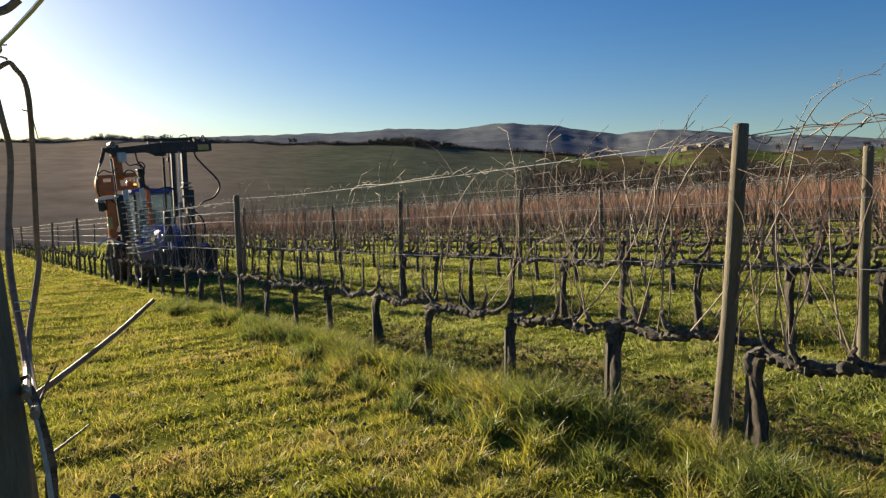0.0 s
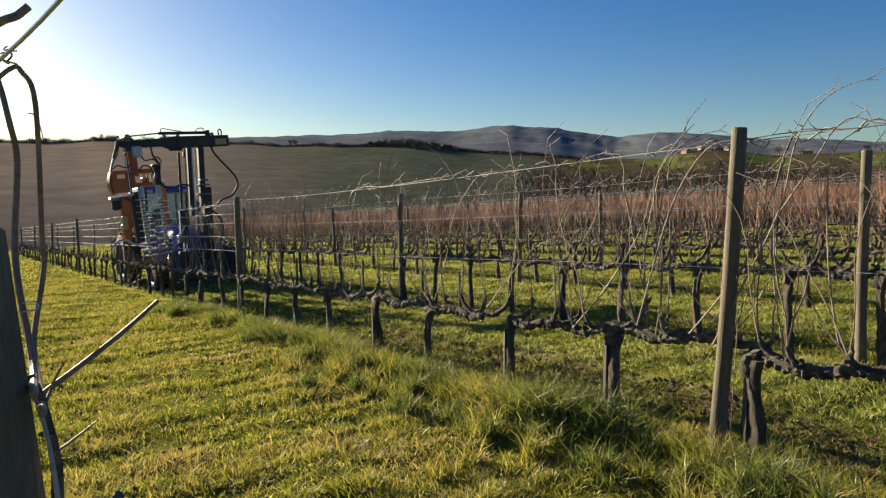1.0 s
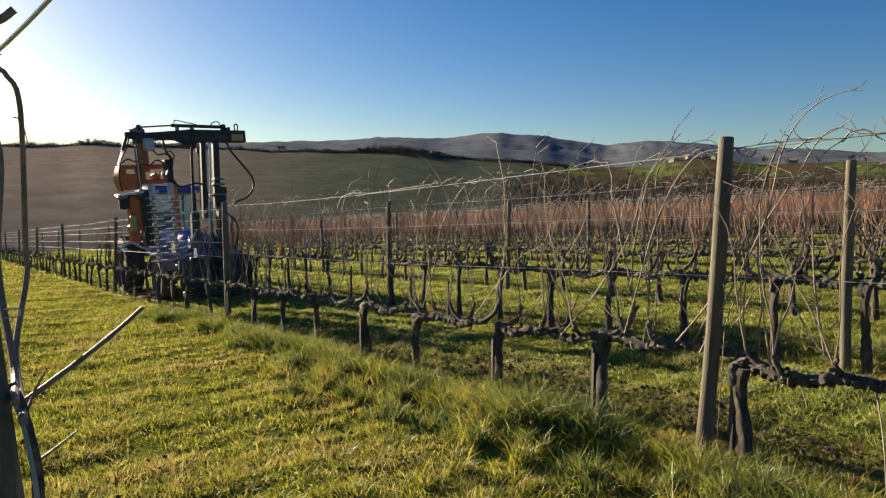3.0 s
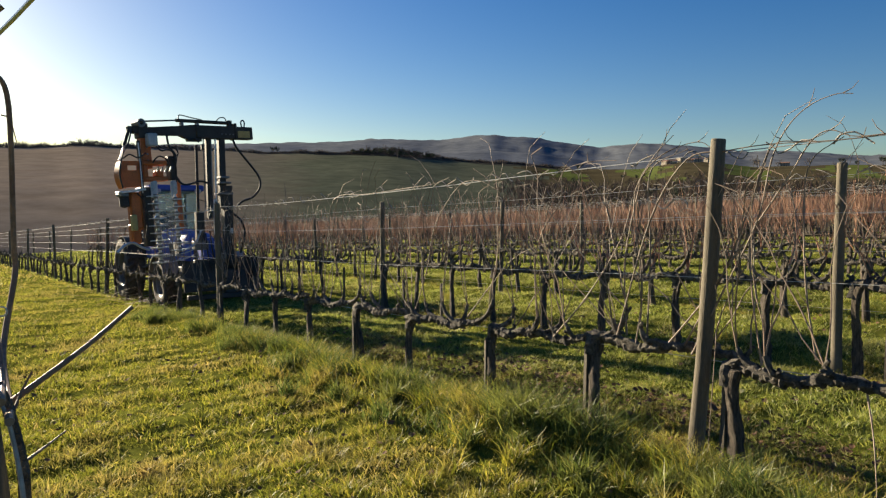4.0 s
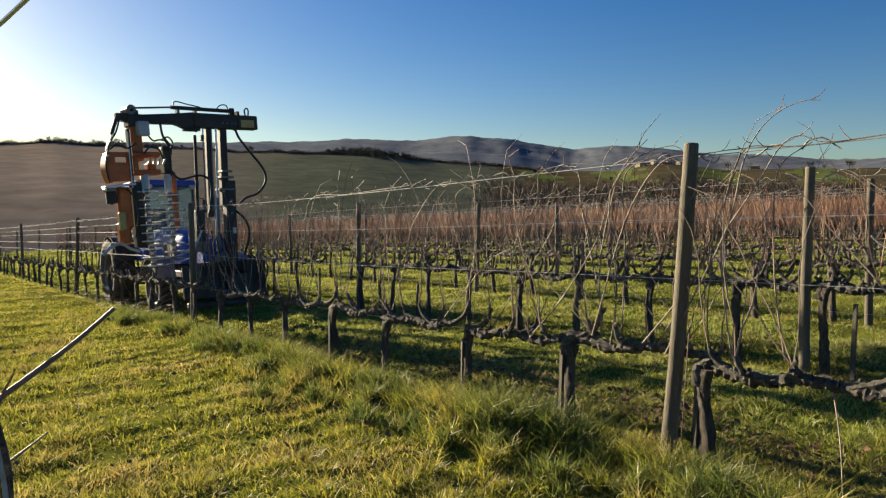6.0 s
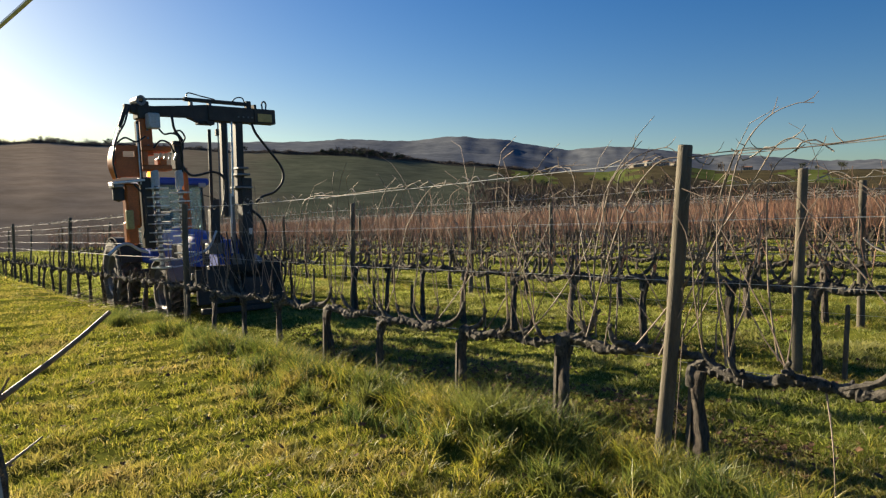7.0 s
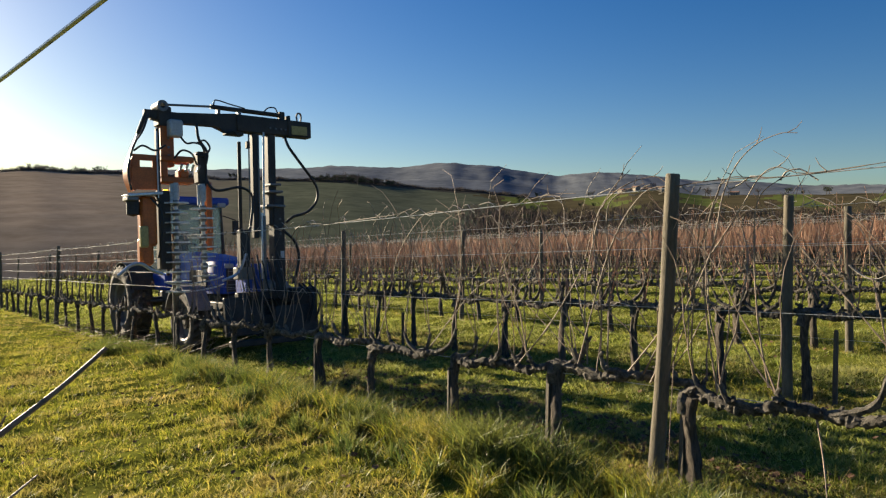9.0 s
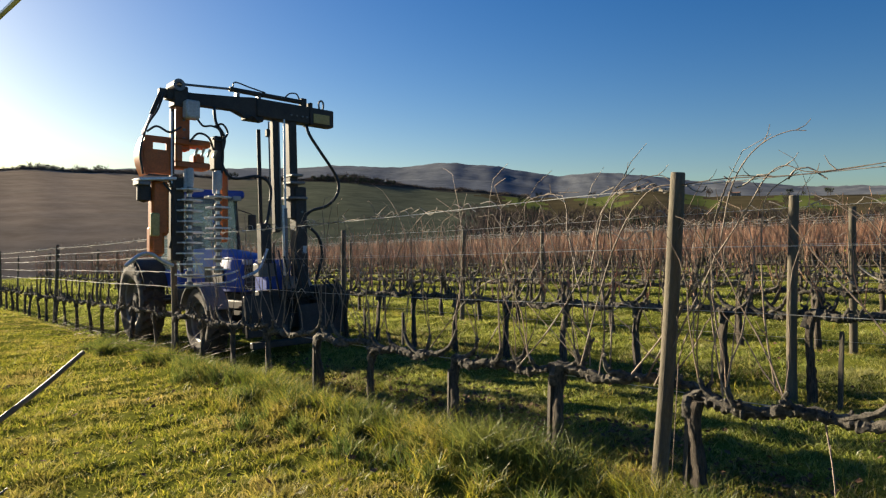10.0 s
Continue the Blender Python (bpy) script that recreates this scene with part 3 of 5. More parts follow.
def far_vines():
    """The rows beyond, too many to count: trunks, arms and reddish shoots."""
    wood, red = Geo(), Geo()
    rng = random.Random(77)
    for k in range(5, 21):
        s = ROWS[k] * 0.12
        while s < 66:
            p = at(s, ROWS[k])
            near = k < 9
            a, b = rng.uniform(-0.05, 0.05), rng.uniform(-0.05, 0.05)
            top = 0.86 + rng.uniform(-0.03, 0.03)
            wood.tube([p + Vector((0, 0, -0.1)), p + Vector((a, b, top * 0.5)), p + Vector((0, 0, top))], [0.052, 0.036, 0.042], 5, False)
            q = at(s - 1.1, ROWS[k], top)
            mid = (p + q) / 2 + Vector((0, 0, top * 0.5 + rng.uniform(-0.04, 0.04)))
            wood.tube([p + Vector((0, 0, top)), mid, q], [0.038, 0.034, 0.028], 5, False)
            for c in range(30 if near else 22):
                f = rng.random()
                o = p + Vector((0, 0, top)) + (-U) * (f * 1.1)
                lean = -U * rng.uniform(-0.35, 0.35) + N * rng.uniform(-0.15, 0.15)
                k0 = rng.uniform(0.1, 0.36)
                knee = o + (Vector((0, 0, 1)) + lean * 1.5) * k0
                wood.tube([o, o.lerp(knee, 0.5) + U * rng.uniform(-0.07, 0.07), knee], [0.028, 0.024, 0.015], 4, False)
                e = knee + (Vector((0, 0, 1)) + lean) * rng.uniform(0.5, 0.85)
                red.tube([knee, (knee + e) / 2 + U * rng.uniform(-0.06, 0.06), e + U * rng.uniform(-0.08, 0.08)], [0.0105, 0.009, 0.006], 3, False)
            s += 1.1
    ob = tagged(new("far_vine_rows", wood.mesh("far_vine_rows", BARK)), "far rows of dark vine trunks and arms", "vine rows", kind="stuff")
    ob2 = tagged(new("far_vine_canes", red.mesh("far_vine_canes", RED_CANE)), "reddish bare canes of the far vine rows", "vine canes", kind="stuff")


far_vines()


# ---- the tractor with its pruning machine: local y is the way it drives, x its right side (towards the near row) ----
MACHINE_TURN = -144.27
MACHINE_N = 5.2
machine = empty("vineyard_tractor", pose(*at(19.4, MACHINE_N), 3, 0, MACHINE_TURN),
                "blue tractor carrying an orange and black mast-mounted vine pruner", "tractor")
WHEELS = []


def wheel(x, y, radius, width):
    """Tyre with lugs, and a pale dished rim."""
    hub = part("wheel", Geo().lathe([(0.0, -width * 0.22), (radius * 0.2, -width * 0.22), (radius * 0.22, width * 0.30), (0.0, width * 0.32)], 16, "x"), BLACK, machine)
    hub.matrix_basis = pose(x, y, radius - RUT)
    w = width / 2
    tyre, segs = Geo(), 96
    prof = [(0.6, -0.8, 0), (0.78, -1.0, 0), (0.9, -0.97, 0), (0.945, -0.85, 1), (0.945, -0.6, 1), (0.945, -0.3, 1), (0.945, -0.05, 1), (0.945, 0.05, 1), (0.945, 0.3, 1), (0.945, 0.6, 1), (0.945, 0.85, 1),
            (0.9, 0.97, 0), (0.78, 1.0, 0), (0.6, 0.8, 0), (0.57, 0, 0), (0.6, -0.8, 0)]
    for f, x0, tread in prof:
        for j in range(segs):
            lug = tread and ((j + (0 if x0 < 0 else 2) + round(abs(x0) * 4)) % 4) < 2
            r, a = radius * (f + (0.065 if lug else 0)), 2 * math.pi * j / segs
            tyre.v.append((x0 * w, r * math.cos(a), r * math.sin(a)))
    for i in range(len(prof) - 1):
        for j in range(segs):
            a, b = i * segs + j, i * segs + (j + 1) % segs
            tyre.f.append((a, b, b + segs, a + segs))
    part("tyre", tyre, RUBBER, hub, "worn black lugged rubber tyre")
    rim = Geo()
    for side in (-1, 1):
        rim.lathe([(radius * 0.6, side * w * 0.8), (radius * 0.55, side * w * 0.7), (radius * 0.52, side * w * 0.25), (radius * 0.2, side * w * 0.2)], 28, "x")
    for i in range(8):
        a = 2 * math.pi * i / 8
        rim.lathe([(0.0, w * 0.28), (0.014, w * 0.28), (0.014, w * 0.2)], 6, "x", (0, math.cos(a) * radius * 0.3, math.sin(a) * radius * 0.3))
    part("rim", rim, GREY, hub, "pale grey steel rim")
    WHEELS.append((hub, x, y, radius))


FRONT, RUT = -1.4, 0.1
for x in (0.78, -0.78):
    wheel(x, FRONT, 0.56, 0.36)
    wheel(x * 1.12, -4.5, 0.78, 0.48)


def m_box(name, c, size, mat, parent=None, label="", bevel=0.015, turn=None):
    return part(name, Geo().box(c, size, turn, bevel), mat, parent or machine, label)


def m_tube(name, pts, r, mat, parent=None, label="", sides=10, steps=6):
    return part(name, Geo().tube(curve_points(pts, steps) if len(pts) > 2 else pts, r, sides), mat, parent or machine, label)


def build_tractor():
    # chassis and axles
    m_box("chassis", (0, -2.9, 0.72), (0.42, 3.6, 0.34), BLACK)
    m_tube("front_axle", [(-0.9, FRONT, 0.56 - RUT), (0.9, FRONT, 0.56 - RUT)], 0.07, BLACK)
    m_tube("rear_axle", [(-0.9, -4.5, 0.78 - RUT), (0.9, -4.5, 0.78 - RUT)], 0.1, BLACK)
    # bonnet, rounded towards the nose
    g = Geo()
    sect = []
    for y, w, top in ((-1.15, 0.28, 1.42), (-1.25, 0.33, 1.5), (-1.6, 0.36, 1.58), (-2.4, 0.39, 1.66), (-3.1, 0.41, 1.7)):
        sect.append([(-w, y, 0.92), (-w, y, top - 0.12), (-w * 0.8, y, top - 0.02), (0, y, top + 0.01), (w * 0.8, y, top - 0.02), (w, y, top - 0.12), (w, y, 0.92)])
    vs = [p for s in sect for p in s]
    fs = [(i * 7 + j, i * 7 + j + 1, i * 7 + j + 8, i * 7 + j + 7) for i in range(4) for j in range(6)]
    fs += [tuple(range(7)), tuple(28 + j for j in reversed(range(7))), *[(i * 7 + 6, i * 7, i * 7 + 7, i * 7 + 13) for i in range(4)]]
    bonnet = part("bonnet", g.add(vs, fs), BLUE, machine, "glossy blue bonnet")
    m_box("grille", (0, -1.135, 1.16), (0.44, 0.03, 0.42), BLACK, bonnet)
    for i in range(5):
        m_box("grille_slat", (0, -1.115, 1.0 + 0.08 * i), (0.4, 0.015, 0.015), GREY, bonnet, bevel=0.003)
    for x in (-0.17, 0.17):
        part("headlight", Geo().box((x, -1.125, 1.42), (0.16, 0.05, 0.08), None, 0.02), LENS, bonnet, "clear headlight")
    for x in (-0.4, 0.4):
        m_box("side_grille", (x, -2.0, 1.2), (0.03, 0.8, 0.3), BLACK, bonnet)
    # cab
    cab = part("cab", Geo().box((0, -3.75, 1.12), (1.25, 1.3, 0.34), None, 0.04), BLUE, machine, "blue cab with glass on all sides")
    roof = Geo()
    roof.box((0, -3.75, 2.74), (1.36, 1.5, 0.16), None, 0.06)
    part("roof", roof, BLUE, cab, "blue cab roof")
    for x in (-0.58, 0.58):
        for y, lean in ((-3.12, -0.10), (-4.36, 0.06)):
            part("pillar", Geo().tube([(x, y + 0.05, 1.25), (x * 0.97, y + lean, 2.68)], 0.035, 8), BLACK, cab)
    for c, size in (((0, -3.13, 1.97), (1.08, 0.012, 1.36)), ((0, -4.36, 1.97), (1.08, 0.012, 1.36)), ((0.58, -3.75, 1.97), (0.012, 1.14, 1.36)), ((-0.58, -3.75, 1.97), (0.012, 1.14, 1.36))):
        part("window", Geo().box(c, size, None, 0.002), GLASS, cab, "slightly tinted cab glass")
    part("seat", Geo().box((0, -4.0, 1.5), (0.5, 0.45, 0.14), None, 0.04).box((0, -4.2, 1.85), (0.48, 0.12, 0.66), None, 0.04), BLACK, cab, "empty black driver seat")
    part("steering_wheel", Geo().tube([(0.18 * math.cos(a / 16 * 6.283), -3.45 + 0.07 * math.sin(a / 16 * 6.283), 1.72 + 0.17 * math.sin(a / 16 * 6.283)) for a in range(17)], 0.014, 6).tube([(0, -3.45, 1.72), (0, -3.25, 1.4)], 0.025, 6), BLACK, cab)
    for x in (-0.5, 0.5):
        part("work_lamp", Geo().box((x, -2.98, 2.66), (0.16, 0.08, 0.1), None, 0.02), LENS, cab, "square work lamp")
    beacon = part("beacon", Geo().lathe([(0.0, 2.98), (0.045, 2.97), (0.06, 2.92), (0.062, 2.82), (0.07, 2.8), (0.0, 2.8)], 14, at_=(0.52, -3.3, 0)), BEACON, cab, "glowing amber beacon")
    for x in (-0.95, 0.95):
        m_box("mirror", (x * 0.88, -3.05, 2.2), (0.16, 0.04, 0.3), BLACK, cab)
        part("mirror_arm", Geo().tube([(x * 0.6, -3.1, 2.45), (x * 0.88, -3.05, 2.36)], 0.012, 6), BLACK, cab)
    # mudguards over all wheels
    for x in (-0.83, 0.83):
        for y, r, w in ((-4.5, 0.84, 0.46), (FRONT, 0.62, 0.36)):
            g = Geo()
            n, c = 12, []
            for i in range(n):
                a = math.radians(20 + 140 * i / (n - 1))
                for rr in (r, r + 0.025):
                    for xx in (x - w / 2, x + w / 2):
                        c.append((xx, y + rr * math.cos(a), (0.78 if r > 0.7 else 0.56) - RUT + rr * math.sin(a)))
            f = []
            for i in range(n - 1):
                k = i * 4
                f += [(k, k + 1, k + 5, k + 4), (k + 2, k + 6, k + 7, k + 3), (k, k + 4, k + 6, k + 2), (k + 1, k + 3, k + 7, k + 5)]
            f += [(0, 2, 3, 1), (n * 4 - 4, n * 4 - 3, n * 4 - 1, n * 4 - 2)]
            part("mudguard", g.add(c, f), BLACK if r > 0.7 else GREY, machine, "scuffed mudguard")
    m_tube("standpipe", [(0.42, -0.06, 1.9), (0.42, -0.06, 2.6), (0.42, -0.06, 3.48)], 0.03, BLACK, label="upright black pipe beside the mast")
    for z in (0.45, 0.75):
        m_box("step", (0.7, -3.3, z), (0.2, 0.4, 0.04), BLACK)
    m_box("fuel_tank", (0.5, -2.9, 0.75), (0.3, 0.7, 0.4), BLACK)


def build_pruner():
    # carrier on the tractor's nose
    m_box("carrier_frame", (0, -0.55, 0.62), (0.9, 1.1, 0.16), BLACK, label="black steel front carrier")
    for x in (-0.42, 0.42):
        m_box("carrier_arm", (x, -1.0, 0.72), (0.1, 1.6, 0.14), BLACK)
    m_box("cross_slide", (0.0, 0.12, 0.5), (1.3, 0.2, 0.22), BLACK)
    m_box("cross_slide", (0.0, 0.12, 0.92), (1.2, 0.16, 0.14), BLACK)
    m_box("oil_tank", (0.08, -0.35, 1.2), (0.46, 0.42, 0.5), BLUE, label="blue hydraulic oil tank")
    m_box("valve_block", (0.45, 0.1, 1.7), (0.17, 0.16, 0.62), BLACK)
    m_box("valve_lever_box", (0.45, 0.1, 1.3), (0.3, 0.2, 0.2), GREY)
    m_box("pump_guard", (-0.55, 0.15, 0.65), (0.42, 0.4, 0.75), BLACK)
    m_box("ballast", (0.3, -0.2, 0.55), (0.6, 0.5, 0.5), BLACK)
    for i in range(7):
        m_tube("hose", [(0.45 - 0.09 * i, 0.2, 1.5 + 0.05 * (i % 3)), (0.5 - 0.12 * i, 0.36, 1.15 - 0.05 * i), (0.4 - 0.15 * i, 0.28, 0.62 + 0.04 * i)], 0.015, HOSE)
    m_tube("hose", [(-0.28, 0.1, 2.0), (-0.46, 0.16, 1.8), (-0.52, 0.16, 1.5), (-0.42, 0.14, 1.1)], 0.024, HOSE)
    m_box("side_shield", (0.55, 0.3, 0.62), (0.7, 0.08, 0.62), BLACK, label="mud-stained black shield", turn=Euler((0.1, 0, 0.1)).to_matrix())
    m_box("side_shield", (-0.35, 0.36, 0.5), (0.75, 0.08, 0.5), BLACK, turn=Euler((0.14, 0, -0.08)).to_matrix())
    m_box("skid", (0.2, 0.42, 0.2), (1.3, 0.12, 0.1), BLACK)
    for x in (-0.62, -0.5, -0.42):
        m_tube("hose", [(x, 0.3, 1.1), (x - 0.14, 0.45, 0.85), (x - 0.05, 0.42, 0.45)], 0.018, HOSE)
    m_box("gearbox", (-0.15, -0.1, 1.0), (0.4, 0.4, 0.35), GREY, bevel=0.05)
    m_tube("guide_rail", [(0.88, 0.25, 1.2), (0.62, 0.25, 1.32), (0.46, 0.22, 1.62)], 0.022, STEEL, label="bright worn steel guide rail", sides=8)
    # mast: outer sleeve, inner lift, rails and cylinder
    mast = m_box("mast", (-0.2, 0, 1.45), (0.2, 0.22, 2.3), BLACK, label="black lifting mast")
    part("inner_column", Geo().box((-0.1, 0, 2.9), (0.14, 0.16, 1.6)), BLACK, mast)
    part("rail", Geo().box((0.2, 0.02, 2.75), (0.09, 0.12, 1.75)), BLACK, mast, "dark steel guide rail")
    part("rail_edge", Geo().box((0.15, 0.07, 2.75), (0.025, 0.06, 1.7), None, 0.004), GREY, mast)
    part("lift_cylinder", Geo().tube([(0.08, 0.1, 0.9), (0.08, 0.1, 2.25)], 0.032, 12), GREY, mast, "grey hydraulic cylinder")
    part("cylinder_rod", Geo().tube([(0.08, 0.1, 2.25), (0.06, 0.1, 3.65)], 0.018, 10), STEEL, mast, "bright cylinder rod")
    for z, w in ((2.42, 0.34), (2.66, 0.26), (2.78, 0.2)):
        part("bracket", Geo().box((-0.12, 0.03, z), (w, 0.27, 0.04), None, 0.008), GREY, mast)
    for z in (1.35, 1.55, 1.95, 2.2):
        part("bolt", Geo().lathe([(0, 0.14), (0.018, 0.14), (0.018, 0.1)], 8, "y", (-0.2, 0, z)), GREY, mast)
    part("label_plate", Geo().box((-0.24, 0.113, 1.6), (0.07, 0.004, 0.12), None, 0.001), WHITE, mast)
    part("clamp", Geo().box((0.32, 0.05, 3.42), (0.06, 0.08, 0.12)), BLACK, mast)
    part("rod", Geo().tube([(0.3, 0.05, 2.1), (0.3, 0.05, 3.6)], 0.012, 6), GREY, mast)
    part("rod", Geo().tube([(0.12, 0.1, 1.2), (0.12, 0.1, 2.3)], 0.022, 8), STEEL, mast)
    # boom: outer box, tapered inner arm, hydraulic cylinder on top
    boom = m_box("boom", (-0.17, 0, 3.77), (1.38, 0.2, 0.28), BLACK, label="black telescopic boom with worn yellow plate")
    c = []
    for x, lo, hi in ((0.5, 3.58, 3.92), (0.62, 3.58, 3.91), (0.88, 3.68, 3.88), (1.5, 3.67, 3.83), (1.86, 3.7, 3.84)):
        c += [(x, -0.07, lo), (x, 0.07, lo), (x, 0.07, hi), (x, -0.07, hi)]
    f = [(i * 4 + j, i * 4 + (j + 1) % 4, i * 4 + 4 + (j + 1) % 4, i * 4 + 4 + j) for i in range(4) for j in range(4)] + [(3, 2, 1, 0), (16, 17, 18, 19)]
    part("inner_arm", Geo().add(c, f), BLACK, boom)
    part("flange", Geo().box((-0.42, 0, 3.8), (0.05, 0.24, 0.36), None, 0.006), BLACK, boom)
    part("gusset", Geo().box((0.55, 0, 3.6), (0.3, 0.16, 0.07), None, 0.01), BLACK, boom)
    part("plate", Geo().box((-0.62, 0.104, 3.74), (0.3, 0.012, 0.15), None, 0.003), YELLOW, boom, "faded yellow plate")
    for x in (-0.06, -0.16, -0.26, -0.34):
        part("bolt", Geo().lathe([(0, 0.125), (0.016, 0.125), (0.016, 0.1)], 8, "y", (x, 0, 3.73)), GREY, boom)
    part("cylinder", Geo().tube([(-0.3, 0, 3.99), (0.92, 0, 4.0)], 0.038, 12), BLACK, boom)
    part("cylinder_rod", Geo().tube([(0.92, 0, 4.0), (1.6, 0, 3.95)], 0.018, 10), GREY, boom)
    part("lug", Geo().box((-0.33, 0, 3.97), (0.1, 0.1, 0.16)), BLACK, boom)
    for x in (0.8, 0.45):
        part("saddle", Geo().box((x, 0, 3.93), (0.05, 0.1, 0.08), None, 0.006), GREY, boom)
    part("lifting_eye", Geo().tube(curve_points([(-0.7, 0, 3.88), (-0.72, 0, 4.02), (-0.68, 0, 4.07), (-0.63, 0, 4.02), (-0.65, 0, 3.88)], 4), 0.016, 6), GREY, boom)
    m_tube("hose", [(0.88, 0.03, 4.03), (0.84, 0.03, 4.11), (0.6, 0.03, 4.07), (0.35, 0.03, 4.03)], 0.011, HOSE, boom)
    m_tube("hose", [(0.0, 0.03, 4.02), (-0.08, 0.03, 4.09), (-0.2, 0.03, 4.1), (-0.25, 0.03, 4.02)], 0.011, HOSE, boom)
    m_tube("hose", [(0.82, 0.08, 3.66), (0.7, 0.1, 3.58), (0.6, 0.1, 3.62), (0.5, 0.1, 3.54)], 0.013, HOSE, boom)
    # big slack hoses beside the mast
    m_tube("hose", [(-0.36, 0.05, 3.62), (-0.4, 0.1, 3.45), (-0.56, 0.12, 3.23), (-0.89, 0.12, 2.82), (-0.92, 0.12, 2.55), (-0.73, 0.1, 2.33), (-0.45, 0.1, 2.24), (-0.32, 0.08, 2.14)], 0.025, HOSE, boom, "thick black looping hose")
    m_tube("hose", [(1.18, 0.05, 3.7), (1.16, 0.08, 3.45), (1.04, 0.1, 3.23), (1.09, 0.1, 2.89), (0.92, 0.1, 2.65), (0.51, 0.1, 2.71), (0.3, 0.1, 2.57), (0.33, 0.1, 2.16), (0.4, 0.1, 1.9)], 0.022, HOSE, boom)
    # head carrier over the row
    head = m_box("head_carrier", (1.68, 0, 3.75), (0.2, 0.22, 0.3), BLACK, label="pivoting pruning head with orange housings")
    part("pivot", Geo().lathe([(0.04, -0.14), (0.085, -0.14), (0.085, 0.14), (0.04, 0.14), (0.04, -0.14)], 18, "y", (1.72, 0, 3.9)), GREY, head)
    part("tilt_cylinder", Geo().tube([(1.93, 0.02, 3.78), (2.06, 0.02, 3.45)], 0.032, 10), BLACK, head, "black tilt cylinder")
    part("cylinder_rod", Geo().tube([(2.06, 0.02, 3.45), (2.18, 0.02, 3.16)], 0.017, 8), STEEL, head)
    part("end_link", Geo().box((1.86, 0, 3.78), (0.2, 0.1, 0.12)), BLACK, head)
    part("control_box", Geo().box((1.56, 0.16, 3.56), (0.2, 0.16, 0.26), None, 0.02), WHITE, head, "pale grey control box")
    part("neck", Geo().box((1.65, 0, 3.3), (0.2, 0.18, 0.62)), ORANGE, head, "orange painted steel neck")
    for z in (3.15, 3.28, 3.42):
        part("bolt", Geo().lathe([(0, 0.115), (0.02, 0.115), (0.02, 0.09)], 8, "y", (1.64, 0, z)), GREY, head)
    # gear case with a gap that lets the sky through
    part("gear_case", Geo().box((1.52, 0.02, 3.1), (0.5, 0.28, 0.1), None, 0.03).box((1.52, 0.02, 2.78), (0.5, 0.26, 0.1), None, 0.03).box((1.72, 0.02, 2.94), (0.1, 0.24, 0.26), None, 0.02).box((1.42, 0.02, 2.88), (0.16, 0.2, 0.16), None, 0.04), ORANGE, head, "dusty orange gear case")
    part("manifold", Geo().box((1.13, 0.02, 3.0), (0.14, 0.2, 0.5), None, 0.02), BLACK, head)
    for i in range(4):
        part("fitting", Geo().tube([(1.5 - 0.09 * i, 0.14, 2.92), (1.48 - 0.09 * i, 0.2, 3.02)], 0.018, 8), STEEL, head)
    # curved outer guard, a shell with a window
    g, n, c = Geo(), 11, []
    for i in range(n):
        t = i / (n - 1)
        xx = 2.17 + 0.07 * math.sin(t * math.pi)
        for yy in (-0.14, 0.14):
            for d in (0.0, 0.025):
                c.append((xx - d, yy, 3.14 - t * 0.54))
    f = []
    for i in range(n - 1):
        k = i * 4
        f += [(k, k + 2, k + 6, k + 4), (k + 1, k + 5, k + 7, k + 3), (k, k + 4, k + 5, k + 1), (k + 2, k + 3, k + 7, k + 6)]
    f += [(0, 1, 3, 2), (n * 4 - 4, n * 4 - 2, n * 4 - 1, n * 4 - 3)]
    part("guard", g.add(c, f), ORANGE, head, "curved orange guard plate")
    part("guard_face", Geo().box((1.99, 0.1, 3.1), (0.4, 0.04, 0.09), None, 0.01).box((1.99, 0.1, 2.79), (0.42, 0.04, 0.34), None, 0.01).box((2.13, 0.1, 3.01), (0.12, 0.04, 0.12), None, 0.01).box((1.84, 0.1, 3.01), (0.1, 0.04, 0.12), None, 0.01), ORANGE, head, "orange guard plate with a cut-out")
    part("top_plate", Geo().box((2.02, 0.04, 2.55), (0.5, 0.3, 0.045), Euler((0, 0.1, 0)).to_matrix(), 0.01), STEEL, head, "scratched bare steel plate")
    part("top_plate", Geo().box((2.2, 0.06, 2.48), (0.16, 0.24, 0.06), None, 0.01), GREY, head)
    part("side_column", Geo().box((1.96, 0.02, 2.15), (0.24, 0.2, 0.75), None, 0.04), ORANGE, head, "orange upright drive housing")
    part("side_column", Geo().box((2.0, 0.02, 1.7), (0.2, 0.18, 0.42), None, 0.04), ORANGE, head)
    part("lamp_box", Geo().box((2.05, 0.13, 1.92), (0.12, 0.08, 0.32), None, 0.02), YELLOW, head, "amber side lamp housing")
    part("motor", Geo().lathe([(0, 2.5), (0.08, 2.5), (0.09, 2.42), (0.09, 2.25), (0, 2.22)], 16, at_=(2.17, 0.05, 0)), BLACK, head)
    part("side_column", Geo().box((1.0, -0.06, 2.25), (0.13, 0.16, 1.1), None, 0.03), ORANGE, head, "orange upright drive housing")
    part("upright", Geo().box((1.81, 0.1, 3.0), (0.05, 0.08, 1.1), None, 0.008), BLACK, head, "black head upright")
    part("upright", Geo().box((1.72, 0.02, 2.02), (0.19, 0.16, 1.2), None, 0.02), BLACK, head)
    part("guide_bar", Geo().tube([(1.83, 0.15, 2.5), (1.83, 0.15, 3.5)], 0.012, 6), STEEL, head)
    part("wire_guide", Geo().tube(curve_points([(2.42, 0.1, 1.36), (2.25, 0.12, 1.5), (2.1, 0.14, 1.52), (1.95, 0.14, 1.42), (1.8, 0.14, 1.36)], 4), 0.025, 8), STEEL, head)
